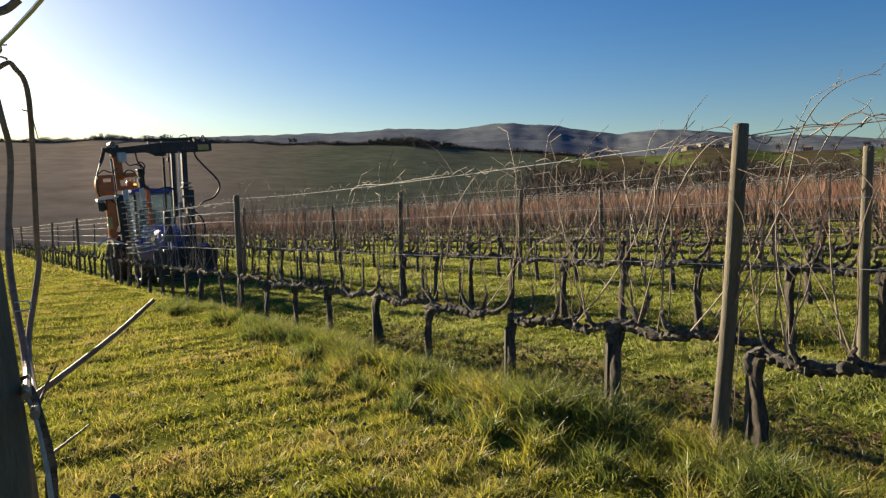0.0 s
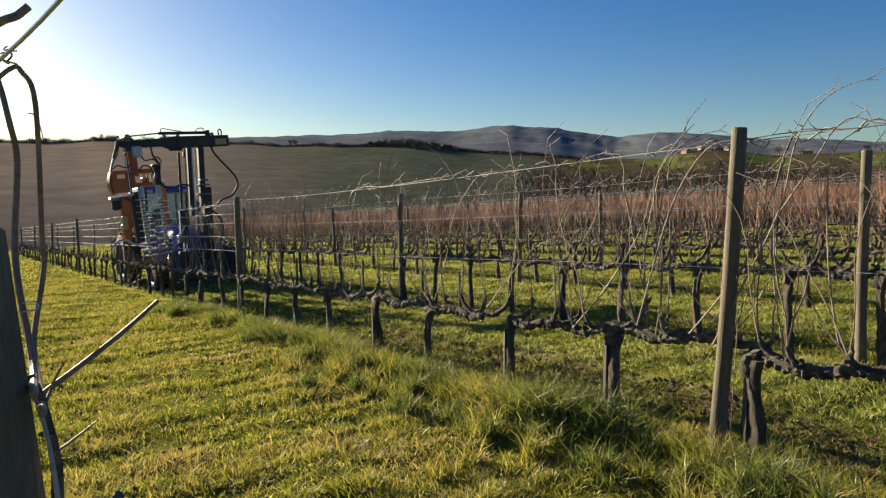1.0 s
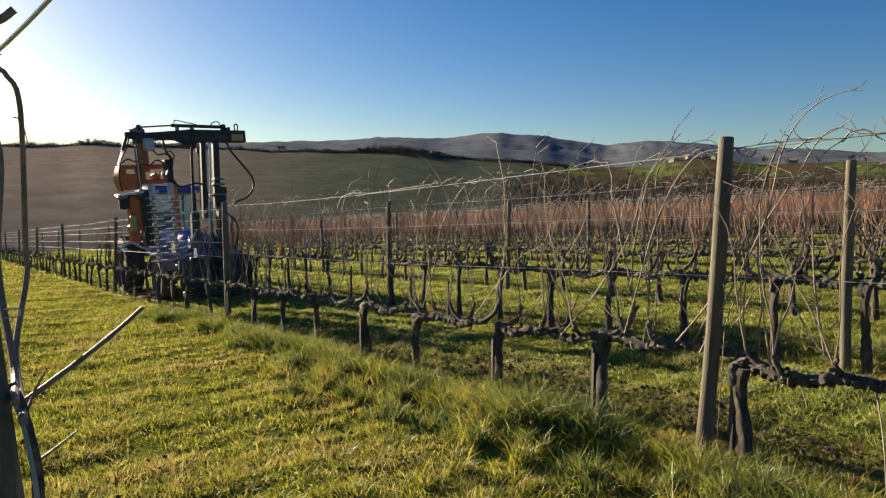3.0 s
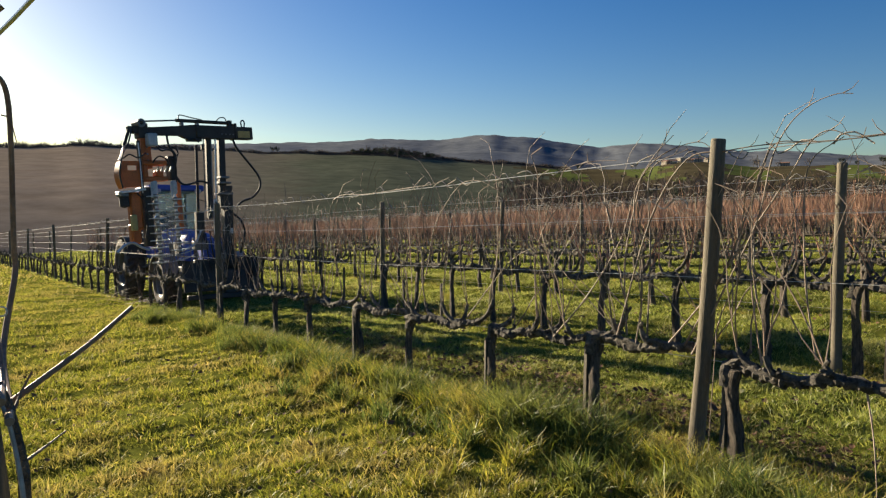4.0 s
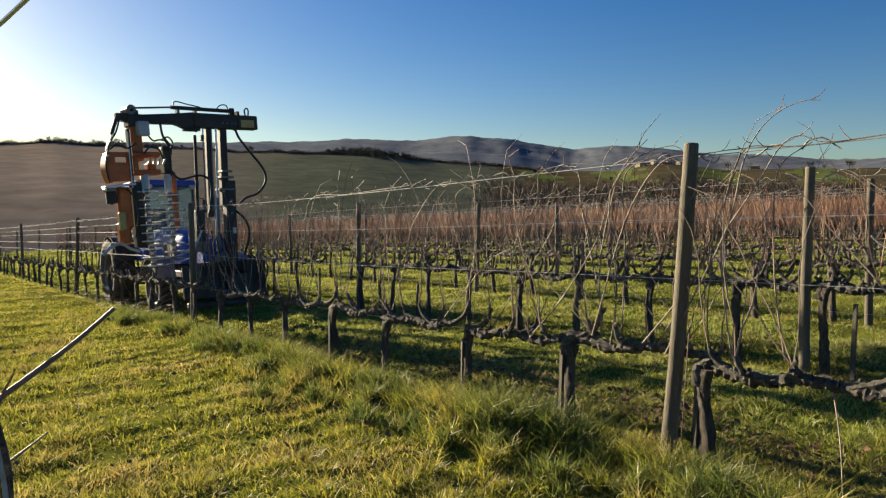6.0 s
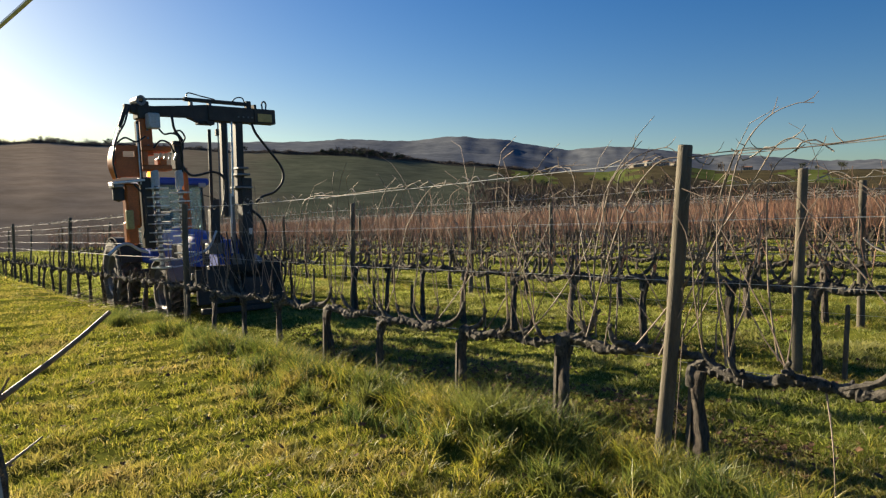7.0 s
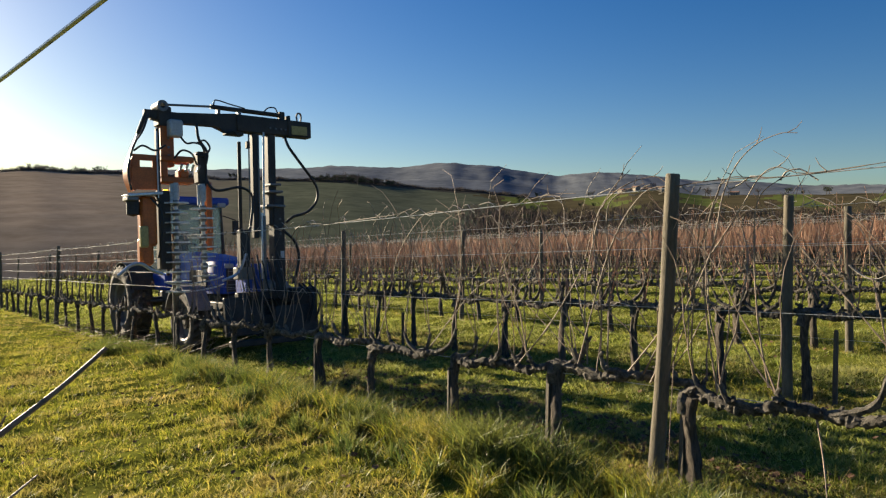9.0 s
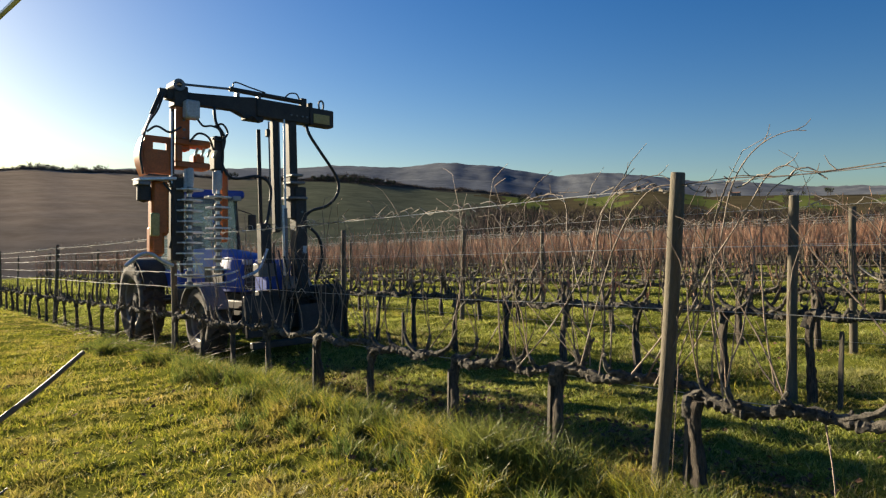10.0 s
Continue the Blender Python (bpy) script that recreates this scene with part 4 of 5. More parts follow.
    for z in (1.1, 1.22):
        part("wire_guide", Geo().tube(curve_points([(1.75, 0.15, z), (1.6, 0.2, z - 0.03), (1.3, 0.22, z - 0.02), (1.0, 0.2, z + 0.02), (0.86, 0.16, z + 0.06)], 4), 0.013, 6), STEEL, head)
    for pts in ([(1.92, 0.1, 3.76), (2.02, 0.14, 3.5), (2.16, 0.15, 3.26), (2.25, 0.15, 2.9), (2.21, 0.14, 2.6)],
                [(1.5, 0.2, 3.45), (1.42, 0.24, 3.34), (1.28, 0.22, 3.36), (1.14, 0.18, 3.3), (1.08, 0.14, 3.0), (1.1, 0.14, 2.7)],
                [(1.7, 0.15, 3.3), (1.88, 0.2, 3.2), (2.05, 0.2, 3.26), (2.17, 0.16, 3.18)],
                [(1.2, 0.1, 3.38), (1.1, 0.16, 3.42), (1.02, 0.16, 3.3), (1.12, 0.16, 3.18), (1.25, 0.14, 3.2)],
                [(1.6, 0.2, 3.1), (1.5, 0.26, 3.22), (1.35, 0.26, 3.18), (1.25, 0.2, 3.02)],
                [(1.95, 0.16, 2.5), (1.82, 0.2, 2.3), (1.8, 0.2, 1.95), (1.86, 0.16, 1.6)]):
        m_tube("hose", pts, 0.015, HOSE, head)
    SWINGING.extend((boom, head))
    # two rotors of cutting discs, one on each side of the row
    for x, low, high in ((1.56, 1.08, 2.44), (1.14, 1.3, 2.46)):
        part("rotor_motor", Geo().lathe([(0, 2.74), (0.05, 2.74), (0.06, 2.7), (0.06, 2.5), (0.045, 2.46), (0, 2.46)], 14, at_=(x, 0.1, 0)).tube([(x + 0.07, 0.12, 2.4), (x + 0.07, 0.12, 2.72)], 0.022, 8), WHITE, head, "pale grey rotor motor")
        mid = (low + high) / 2
        rotor = part("rotor", Geo().tube([(0, 0, low - mid - 0.03), (0, 0, high - mid + 0.05)], 0.03, 12), STEEL, machine, "spinning steel rotor with stacked cutting discs")
        rotor.matrix_basis = pose(x, 0.1, mid)
        count = int((high - low) / 0.15) + 1
        for i in range(count):
            g = Geo()
            z, R = low - mid + 0.15 * i, 0.195 if i % 2 else 0.18
            n = 24
            ring = [(R * (1.0 if j % 2 else 0.88) * math.cos(6.28319 * j / n), R * (1.0 if j % 2 else 0.88) * math.sin(6.28319 * j / n)) for j in range(n)]
            v = [(a, b, z - 0.01) for a, b in ring] + [(a, b, z + 0.01) for a, b in ring]
            f = [tuple(reversed(range(n))), tuple(n + j for j in range(n))] + [(j, (j + 1) % n, n + (j + 1) % n, n + j) for j in range(n)]
            part("disc", g.add(v, f), STEEL, rotor, soft=False)
            part("spacer", Geo().lathe([(0.0, z - 0.05), (0.05, z - 0.05), (0.055, z), (0.05, z + 0.05), (0.0, z + 0.05)], 10), GREY, rotor)
        ROTORS.append((rotor, x, mid))


ROTORS, SWINGING = [], []
build_tractor()
build_pruner()


# ---- motion ----
MACHINE_S = [(0, 19.32), (0.5, 18.5), (1.0, 17.72), (1.5, 17.15), (2.0, 16.7), (2.5, 16.24), (3.0, 15.75), (3.5, 15.32), (4.0, 14.9), (4.5, 14.45), (5.0, 14.06), (5.5, 13.71),
             (6.0, 13.23), (6.5, 12.75), (7.0, 12.2), (7.5, 11.65), (8.0, 11.3), (8.5, 10.95), (9.0, 10.57), (9.5, 10.15), (10.0, 9.77)]
BOOM_SWING = [(0, 4.0, 4.5), (1.0, 8.0, 4.5), (2.5, 11.0, 4.3), (4.0, 11.5, 3.4), (5.0, 10.5, 2.9), (6.3, 7.0, 2.6), (7.5, 4.3, 1.9), (9.0, 0.8, 0.6), (10.0, 1.5, -1.6)]  # seconds, degrees forward, degrees down


def boom_pose(t):
    """How the boom, hinged at the mast's top, has swung and tilted."""
    swing, down = (float(np.interp(t, [r[0] for r in BOOM_SWING], [r[k] for r in BOOM_SWING])) for k in (1, 2))
    hinge = Matrix.Translation((-0.15, 0, 3.75))
    return hinge @ pose(0, 0, 0, 0, 0, swing) @ pose(0, 0, 0, 0, down, 0) @ hinge.inverted()


def motions():
    rows = []
    for t, s in MACHINE_S:
        p = U * s + N * MACHINE_N
        z = -0.052 * (s - 2.4) - 0.05 + float(np.interp(t, [0, 2.5, 5, 7.5, 8.5, 10], [-0.06, -0.03, -0.04, -0.07, -0.03, 0.05]))
        rows.append((t, pose(p.x, p.y, z, 2.98, 0.4 * math.sin(t * 1.3), MACHINE_TURN + 0.3 * math.sin(t * 0.9))))
    walk(machine, rows)
    for hub, x, y, radius in WHEELS:
        walk(hub, [(t, pose(x, y, radius - RUT, -math.degrees((19.32 - s) / radius) % 360)) for t, s in MACHINE_S])
    for swung in SWINGING:
        walk(swung, [(r[0], boom_pose(r[0])) for r in BOOM_SWING])
    for i, (rotor, x, z) in enumerate(ROTORS):
        walk(rotor, [(0.1 * k, boom_pose(0.1 * k) @ pose(x, 0.1, z, 0, 0, (1 if i else -1) * 70 * k % 360)) for k in range(101)])
    # cut canes drop to the ground as the rotors pass
    ts, ss = [t for t, s in MACHINE_S], [s for t, s in MACHINE_S]
    for i, (cane, m, s) in enumerate(FALLING):
        rng = random.Random(9000 + i)
        t = float(np.interp(-(s + 0.1), [-q for q in ss], ts)) if s < 19.3 else 0.0
        if t >= 9.9:
            continue
        x, y = m.translation.x + rng.uniform(-0.4, 0.4), m.translation.y + rng.uniform(-0.55, 0.35)
        low = Matrix.Translation((x, y, 0.06)) @ pose(0, 0, 0, 80, 0, rng.uniform(-60, 60) + 90)
        rows = [(0.0, m)] if t > 0.1 else []
        q = m.to_quaternion().slerp(low.to_quaternion(), 0.5)
        mid = Matrix.Translation((m.translation * 0.5 + low.translation * 0.5)) @ q.to_matrix().to_4x4()
        rows += [(max(t, 0.0), m), (t + 0.2, mid), (t + 0.45, low), (10.0, low)] if t + 0.45 < 10 else [(t, m), (10.0, mid)]
        walk(cane, rows)


# ---- split stakes beside the trunks ----
def stake_mesh(seed, height):
    rng = random.Random(seed)
    g = Geo()
    c = []
    for z, k in ((-0.2, 1.0), (0.3, 0.95), (height - 0.02, 0.9), (height, 0.7)):
        for a, b in ((-1, -0.8), (0.9, -1), (1, 0.7), (-0.8, 1)):
            c.append((a * 0.021 * k * rng.uniform(0.85, 1.15), b * 0.02 * k * rng.uniform(0.85, 1.15), z))
    f = [(i * 4 + j, i * 4 + (j + 1) % 4, i * 4 + 4 + (j + 1) % 4, i * 4 + 4 + j) for i in range(3) for j in range(4)] + [(3, 2, 1, 0), (12, 13, 14, 15)]
    return g.add(c, f).mesh("vine_stake", STAKE_WOOD, False)


stake_meshes = [stake_mesh(i, 0.58 + 0.08 * (i % 3)) for i in range(5)]
for k, places in ((1, ROW1[:24]), (2, [2.3 + 1.1 * i for i in range(18)])):
    for i, s in enumerate(places):
        r = random.Random(k * 300 + i)
        if i > (9 if k == 1 else 0) and r.random() < 0.6:
            continue
        ob = new("vine_stake", stake_meshes[r.randrange(5)])
        p = at(s + 0.066, ROWS[k] + 0.004)
        ob.matrix_basis = pose(*p, r.uniform(-1.5, 1.5), r.uniform(-1.5, 1.5), 30 + r.uniform(-12, 12))
        tagged(ob, "dark split wooden stake beside a vine trunk", "stake", "vine stakes")


# ---- tendrils and tied shoots along the top wires ----
def tendrils():
    r = random.Random(12)
    g, b = Geo(), Geo()
    for k in (5, 6, 7, 8, 9):  # shoot tips bent over the top wires, painted pale as if sunlit
        s = ROWS[k] * 0.15
        while s < 50:
            o = on_slope(s, ROWS[k] + r.uniform(-0.1, 0.1), 1.86 + r.uniform(-0.08, 0.12))
            L, d = r.uniform(0.12, 0.4), r.choice((-1, 1))
            b.tube(curve_points([o, o + U * d * L * 0.5 + Vector((0, 0, r.uniform(0.02, 0.1))), o + U * d * L + Vector((0, 0, r.uniform(-0.1, 0.04)))], 2), 0.006, 3)
            s += r.uniform(0.15, 0.5)
    for k in (1, 2, 3, 4):
        s = 0.5
        while s < 42:
            h = 1.87 - 0.03 * r.random() if r.random() < 0.75 else r.choice((1.08, 1.32, 1.56))
            o = on_slope(s, ROWS[k] + 0.05, h)
            n = r.randint(4, 7)
            pts = [o + U * (0.05 * j - 0.1) * r.choice((1, 1.4)) + Vector((r.uniform(-0.01, 0.01), r.uniform(-0.01, 0.01), 0.035 * math.sin(j * 1.4 + s * 7) + 0.012)) for j in range(n)]
            g.tube(curve_points(pts, 2), 0.0045 if k == 1 else 0.004, 4)
            s += r.uniform(0.12, 0.4) * (1 if k == 1 else 1.1)
    for h in (1.08, 1.32, 1.56, 1.72, 1.87):  # cut shoot ends left woven in the wires
        s = 12.0
        while s < 62:
            L, ph = r.uniform(0.5, 1.4), r.uniform(0, 6)
            pts = [at(s + L * j / 6, ROWS[1] + 0.05, 0) for j in range(7)]
            z0 = -0.052 * (s - 2.4) + h - 0.03
            for j, q in enumerate(pts):
                q.z = z0 - 0.052 * L * j / 6 + 0.011 * math.sin(j * 1.1 + ph) * r.uniform(0.1, 1.0)
            b.tube(curve_points(pts, 2), r.uniform(0.004, 0.007), 4)
            s += L * r.uniform(0.8, 1.7)
    tagged(new("woven_shoot_ends", b.mesh("woven_shoot_ends", GLINT_PALE)), "cut shoot ends left woven in the trellis wires, whitened for sun glints", "shoot ends", kind="stuff")
    tagged(new("dried_tendrils", g.mesh("dried_tendrils", GLINT_PALE)), "dried tendrils and shoot ends curled round the trellis wires", "tendrils", kind="stuff")


tendrils()


# ---- long shoots that arch over the end of the near row ----
def long_shoot(pts, r0=0.0056):
    c = curve_points([on_slope(s, n, h) for s, n, h in pts], 5)
    rad = [r0 * (1 - 0.65 * i / (len(c) - 1)) * (1.3 if i % 5 == 0 else 1.0) for i in range(len(c))]
    g = Geo().tube(c, rad, 6)
    r = random.Random(int(pts[0][0] * 100))
    for i in range(4, len(c) - 2, 7):
        e = Vector((r.uniform(-1, 1), r.uniform(-1, 1), r.uniform(0, 1))).normalized()
        g.tube([c[i], c[i] + e * 0.05, c[i] + e * 0.08 + Vector((0, 0, 0.02))], [0.003, 0.002, 0.0015], 4)
    tagged(new("vine_shoot", g.mesh("vine_shoot", CANE)), "long bare vine shoot arching over the trellis wire", "vine shoot", "long shoots")


for pts in ([(2.42, 3.83, 0.62), (2.21, 3.83, 1.06), (2.03, 3.83, 1.45), (1.96, 3.83, 1.79), (1.88, 3.83, 1.96), (1.77, 3.83, 2.06), (1.64, 3.83, 2.10), (1.55, 3.83, 2.09)],
            [(2.60, 3.85, 0.67), (2.35, 3.85, 0.98), (2.05, 3.85, 1.42), (1.87, 3.85, 1.69), (1.76, 3.85, 1.87), (1.66, 3.85, 1.92), (1.52, 3.85, 1.87), (1.20, 3.85, 1.88)],
            [(2.50, 3.87, 0.66), (2.23, 3.87, 1.18), (2.05, 3.87, 1.68), (1.97, 3.87, 1.88), (1.79, 3.87, 1.88), (1.65, 3.87, 1.93)],
            [(3.00, 3.83, 0.68), (2.75, 3.83, 1.48), (2.50, 3.83, 1.84), (2.23, 3.83, 1.87), (1.97, 3.83, 1.88), (1.50, 3.83, 1.86), (0.90, 3.83, 1.90)],
            [(2.86, 3.85, 0.61), (2.82, 3.85, 1.03), (2.90, 3.85, 1.60), (2.77, 3.85, 1.87), (2.61, 3.85, 2.01)],
            [(2.95, 3.87, 0.68), (2.98, 3.87, 1.18), (2.90, 3.87, 1.60), (2.83, 3.87, 1.80), (2.67, 3.87, 1.91), (2.45, 3.87, 1.95), (2.34, 3.87, 1.89)],
            [(3.60, 3.83, 0.60), (3.28, 3.83, 0.93), (2.99, 3.83, 1.34), (2.88, 3.83, 1.67), (2.79, 3.83, 1.81)],
            [(2.77, 3.85, 0.68), (2.76, 3.85, 1.26), (2.79, 3.85, 1.70), (2.73, 3.85, 1.84), (2.50, 3.85, 1.91)],
            [(4.69, 3.87, 0.65), (4.40, 3.87, 0.93), (4.04, 3.87, 1.22), (3.49, 3.87, 1.37)],
            [(3.78, 3.83, 0.68), (3.81, 3.83, 1.17), (3.72, 3.83, 1.43), (3.55, 3.83, 1.64), (3.53, 3.83, 1.85), (3.29, 3.83, 1.90), (3.04, 3.83, 1.89)],
            [(4.38, 3.85, 0.68), (4.36, 3.85, 0.92), (4.28, 3.85, 1.21), (4.53, 3.85, 1.70), (4.38, 3.85, 1.83), (4.60, 3.85, 1.97)],
            [(5.50, 3.87, 0.66), (5.30, 3.87, 1.08), (5.18, 3.87, 1.48), (4.84, 3.87, 1.82), (4.56, 3.87, 1.86), (4.34, 3.87, 1.78)],
            [(7.40, 3.83, 0.66), (7.25, 3.83, 1.28), (7.10, 3.83, 1.82), (6.30, 3.83, 1.84), (5.55, 3.83, 1.86), (5.18, 3.83, 1.87), (4.92, 3.83, 1.91)],
            [(1.98, 3.85, 0.61), (2.05, 3.85, 1.00), (2.08, 3.85, 1.32), (2.06, 3.85, 1.64), (2.00, 3.85, 1.78)],
            [(1.69, 3.87, 0.68), (1.76, 3.87, 1.07), (1.79, 3.87, 1.53), (1.76, 3.87, 1.77), (1.60, 3.87, 1.88)]):
    long_shoot(pts)
long_shoot([(1.42, 3.84, 0.55), (1.34, 3.74, 0.32), (1.27, 3.62, 0.05)], 0.005)
long_shoot([(2.24, 3.8, 0.78), (2.25, 3.79, 0.4), (2.26, 3.78, 0.02)], 0.0035)


# ---- the row beside the camera: post, top wire, vine ----
foot = at(1.25, 0.0)
axis = [U * 1.25 + N * (0.127 - 0.072 * z) + Vector((0, 0, z)) - foot for z in (-0.3, 0.4, 0.9, 1.3, 1.53, 1.545)]
ob = new("trellis_post", Geo().tube(axis, [0.074, 0.072, 0.07, 0.068, 0.067, 0.05], 16).mesh("trellis_post", POST_WOOD))
ob.matrix_basis = Matrix.Translation(foot)
tagged(ob, "thick weathered wooden trellis post beside the camera", "post", "trellis posts")
nail = axis[3] + N * 0.066 + Vector((0, 0, 0.12))
part("staple", Geo().tube(curve_points([nail, nail + N * 0.018, nail + N * 0.02 - Vector((0, 0, 0.012)), nail - Vector((0, 0, 0.014))], 4), 0.0012, 5), WIRE, ob, "bent wire staple")
pts = [U * s + N * n + Vector((0, 0, z)) for s, n, z in ((-1.2, 0.542, 2.168), (-0.5, 0.408, 2.053), (0, 0.313, 1.97), (0.5, 0.217, 1.888), (1.0, 0.122, 1.806), (1.5, 0.026, 1.724), (2.5, 0.030, 1.65), (4, 0.060, 1.6), (6, 0.08, 1.5))]
tagged(new("trellis_wire", Geo().tube(curve_points(pts, 6), 0.0028, 7).mesh("trellis_wire", WIRE)), "galvanised top wire passing close overhead", "wire", "trellis wires")


def near_vine():
    v = empty("grapevine", Matrix.Translation(at(1.2, 0.07)), "dormant grapevine with pale split bark beside the post", "grapevine", "vines of the trellis rows")
    o = Vector(v.matrix_basis.translation)

    def put(name, pts, r0, r1, mat, sides=8):
        c = curve_points([Vector(p) - o for p in pts], 6)
        part(name, Geo().tube(c, [r0 + (r1 - r0) * i / (len(c) - 1) * (1.0 if i % 6 else 0.85) for i in range(len(c))], sides), mat, v)

    put("trunk", [(-0.615, 1.06, 0.0), (-0.61, 1.055, 0.5), (-0.614, 1.07, 0.886), (-0.617, 1.08, 1.048), (-0.62, 1.09, 1.156), (-0.645, 1.1, 1.256), (-0.662, 1.103, 1.296)], 0.014, 0.006, CORDON_BARK)
    put("bark_strip", [(-0.596, 1.05, 1.10), (-0.607, 1.06, 1.16), (-0.628, 1.075, 1.23), (-0.65, 1.085, 1.28)], 0.004, 0.003, GLINT_PALE)
    put("cordon", [(-0.61, 1.085, 1.0), (-0.575, 1.083, 1.03), (-0.515, 1.081, 1.105)], 0.011, 0.008, CORDON_BARK)
    rng = random.Random(61)
    leaves = Geo()
    for k in range(34):
        t = Euler((rng.uniform(-1.2, 1.2), rng.uniform(-1.2, 1.2), rng.uniform(0, 6.28))).to_matrix()
        c = Vector((-0.605 + rng.gauss(0, 0.03), 1.06 + rng.gauss(0, 0.03), 1.03 + rng.gauss(0, 0.03))) - o
        w = rng.uniform(0.012, 0.026)
        leaves.add([c + t @ (Vector(p) * w) for p in ((1, 0, 0.3), (0.4, 0.6, 0), (-0.3, 0.8, 0.25), (-0.9, 0, 0), (-0.3, -0.8, 0.3), (0.5, -0.5, 0))], [tuple(range(6))])
    part("dead_leaves", leaves, DEAD_LEAF, v, "curled brown dead leaves caught in the vine", False)
    put("cane", [(-0.674, 1.149, 1.249), (-0.633, 1.249, 1.293), (-0.598, 1.307, 1.330), (-0.560, 1.365, 1.375)], 0.0055, 0.004, NEAR_CANE)
    put("cane", [(-0.637, 1.108, 1.159), (-0.634, 1.174, 1.164), (-0.630, 1.238, 1.171)], 0.003, 0.0015, NEAR_CANE)
    put("cane", [(-0.648, 1.119, 1.247), (-0.654, 1.152, 1.269), (-0.648, 1.174, 1.296)], 0.003, 0.0015, NEAR_CANE)
    put("cane", [(-0.568, 0.975, 1.275), (-0.682, 1.162, 1.246), (-0.834, 1.400, 1.284), (-0.858, 1.491, 1.427), (-0.861, 1.496, 1.493), (-0.855, 1.489, 1.778), (-0.869, 1.470, 1.843), (-0.884, 1.460, 1.849), (-0.929, 1.447, 1.807)], 0.0065, 0.0045, NEAR_CANE)
    put("cane", [(-0.609, 1.024, 1.288), (-0.699, 1.171, 1.308), (-0.818, 1.331, 1.465), (-0.835, 1.382, 1.650), (-0.840, 1.374, 1.726), (-0.868, 1.381, 1.828), (-0.908, 1.381, 1.888)], 0.0065, 0.005, NEAR_CANE)
    put("cane", [(-0.863, 1.476, 1.759), (-0.848, 1.480, 1.750), (-0.839, 1.485, 1.702)], 0.0015, 0.001, NEAR_CANE)
    put("cane", [(-0.863, 1.314, 1.873), (-0.720, 1.124, 1.843), (-0.621, 1.020, 1.837), (-0.604, 1.027, 1.846), (-0.589, 1.033, 1.861)], 0.006, 0.0055, NEAR_CANE)
    for q in (U * 1.15 + N * 0.093 + Vector((0, 0, 1.781)), U * 1.32 + N * 0.061 + Vector((0, 0, 1.753))):
        for k in range(3):
            c = [Vector(q) + Vector((0.012 * math.cos(j * 1.3 + k * 2), 0.012 * math.sin(j * 1.3 + k), 0.004 * j - 0.012 + 0.004 * k)) for j in range(6)]
            put("tendril", c, 0.0016, 0.001, GLINT_PALE, 5)
    return v


near_vine()


# ---- distant woods, hedges and houses ----
def bare_tree(seed, height, evergreen=False):
    """A tapered trunk, forking limbs, and a ragged crown of twigs or leaf clumps."""
    r = random.Random(seed)
    wood, crown = Geo(), Geo()
    wood.tube([(0, 0, -0.4), (r.uniform(-0.1, 0.1), 0, height * 0.25), (r.uniform(-0.2, 0.2), r.uniform(-0.2, 0.2), height * 0.6)], [height * 0.035, height * 0.026, height * 0.012], 6)
    for i in range(11):
        a, z0 = r.uniform(0, 6.28), height * r.uniform(0.22, 0.55)
        L = height * r.uniform(0.25, 0.5)
        e = Vector((math.cos(a) * L * 0.7, math.sin(a) * L * 0.7, z0 + L * r.uniform(0.5, 1.0)))
        m = Vector((math.cos(a) * L * 0.25, math.sin(a) * L * 0.25, z0 + L * 0.25))
        wood.tube([(0, 0, z0), m, e], [height * 0.012, height * 0.008, height * 0.003], 4)
        for j in range(22):
            t = r.uniform(0.35, 1.05)
            q = m.lerp(e, t)
            if evergreen:
                for c in range(4):
                    d = Vector((r.gauss(0, 1), r.gauss(0, 1), r.gauss(0, 0.8))) * height * 0.06
                    s = height * r.uniform(0.02, 0.045)
                    b = [Vector((r.uniform(-s, s), r.uniform(-s, s), r.uniform(-s, s))) for _ in range(3)]
                    crown.add([q + d + v for v in b], [(0, 1, 2)])
            else:
                d = Vector((r.gauss(0, 0.6), r.gauss(0, 0.6), r.uniform(0.1, 1.0))).normalized() * height * r.uniform(0.08, 0.2)
                crown.tube([q, q + d * 0.6 + Vector((r.uniform(-0.1, 0.1), 0, 0)), q + d], [height * 0.0035, height * 0.0025, height * 0.0012], 3, False)
    return wood.mesh("trunk", TREE_BARK), crown.mesh("crown", EVERGREEN if evergreen else TWIGS, False)


TREES = [bare_tree(i, 6.0) for i in range(5)] + [bare_tree(20 + i, 5.0, True) for i in range(3)]


def tree(x, y, size, kind):
    ob = empty("tree", pose(x, y, gz(x, y), 0, 0, (x * 37) % 360) @ Matrix.Diagonal((size, size, size, 1)),
               "bare leafless tree on the hillside" if kind < 5 else "dark evergreen tree on the hillside", "tree", "trees across the valley")
    part("trunk", TREES[kind][0], TREE_BARK, ob)
    part("crown", TREES[kind][1], TWIGS, ob)


def polar(b, r):
    return r * math.sin(radians(b)), r * math.cos(radians(b))


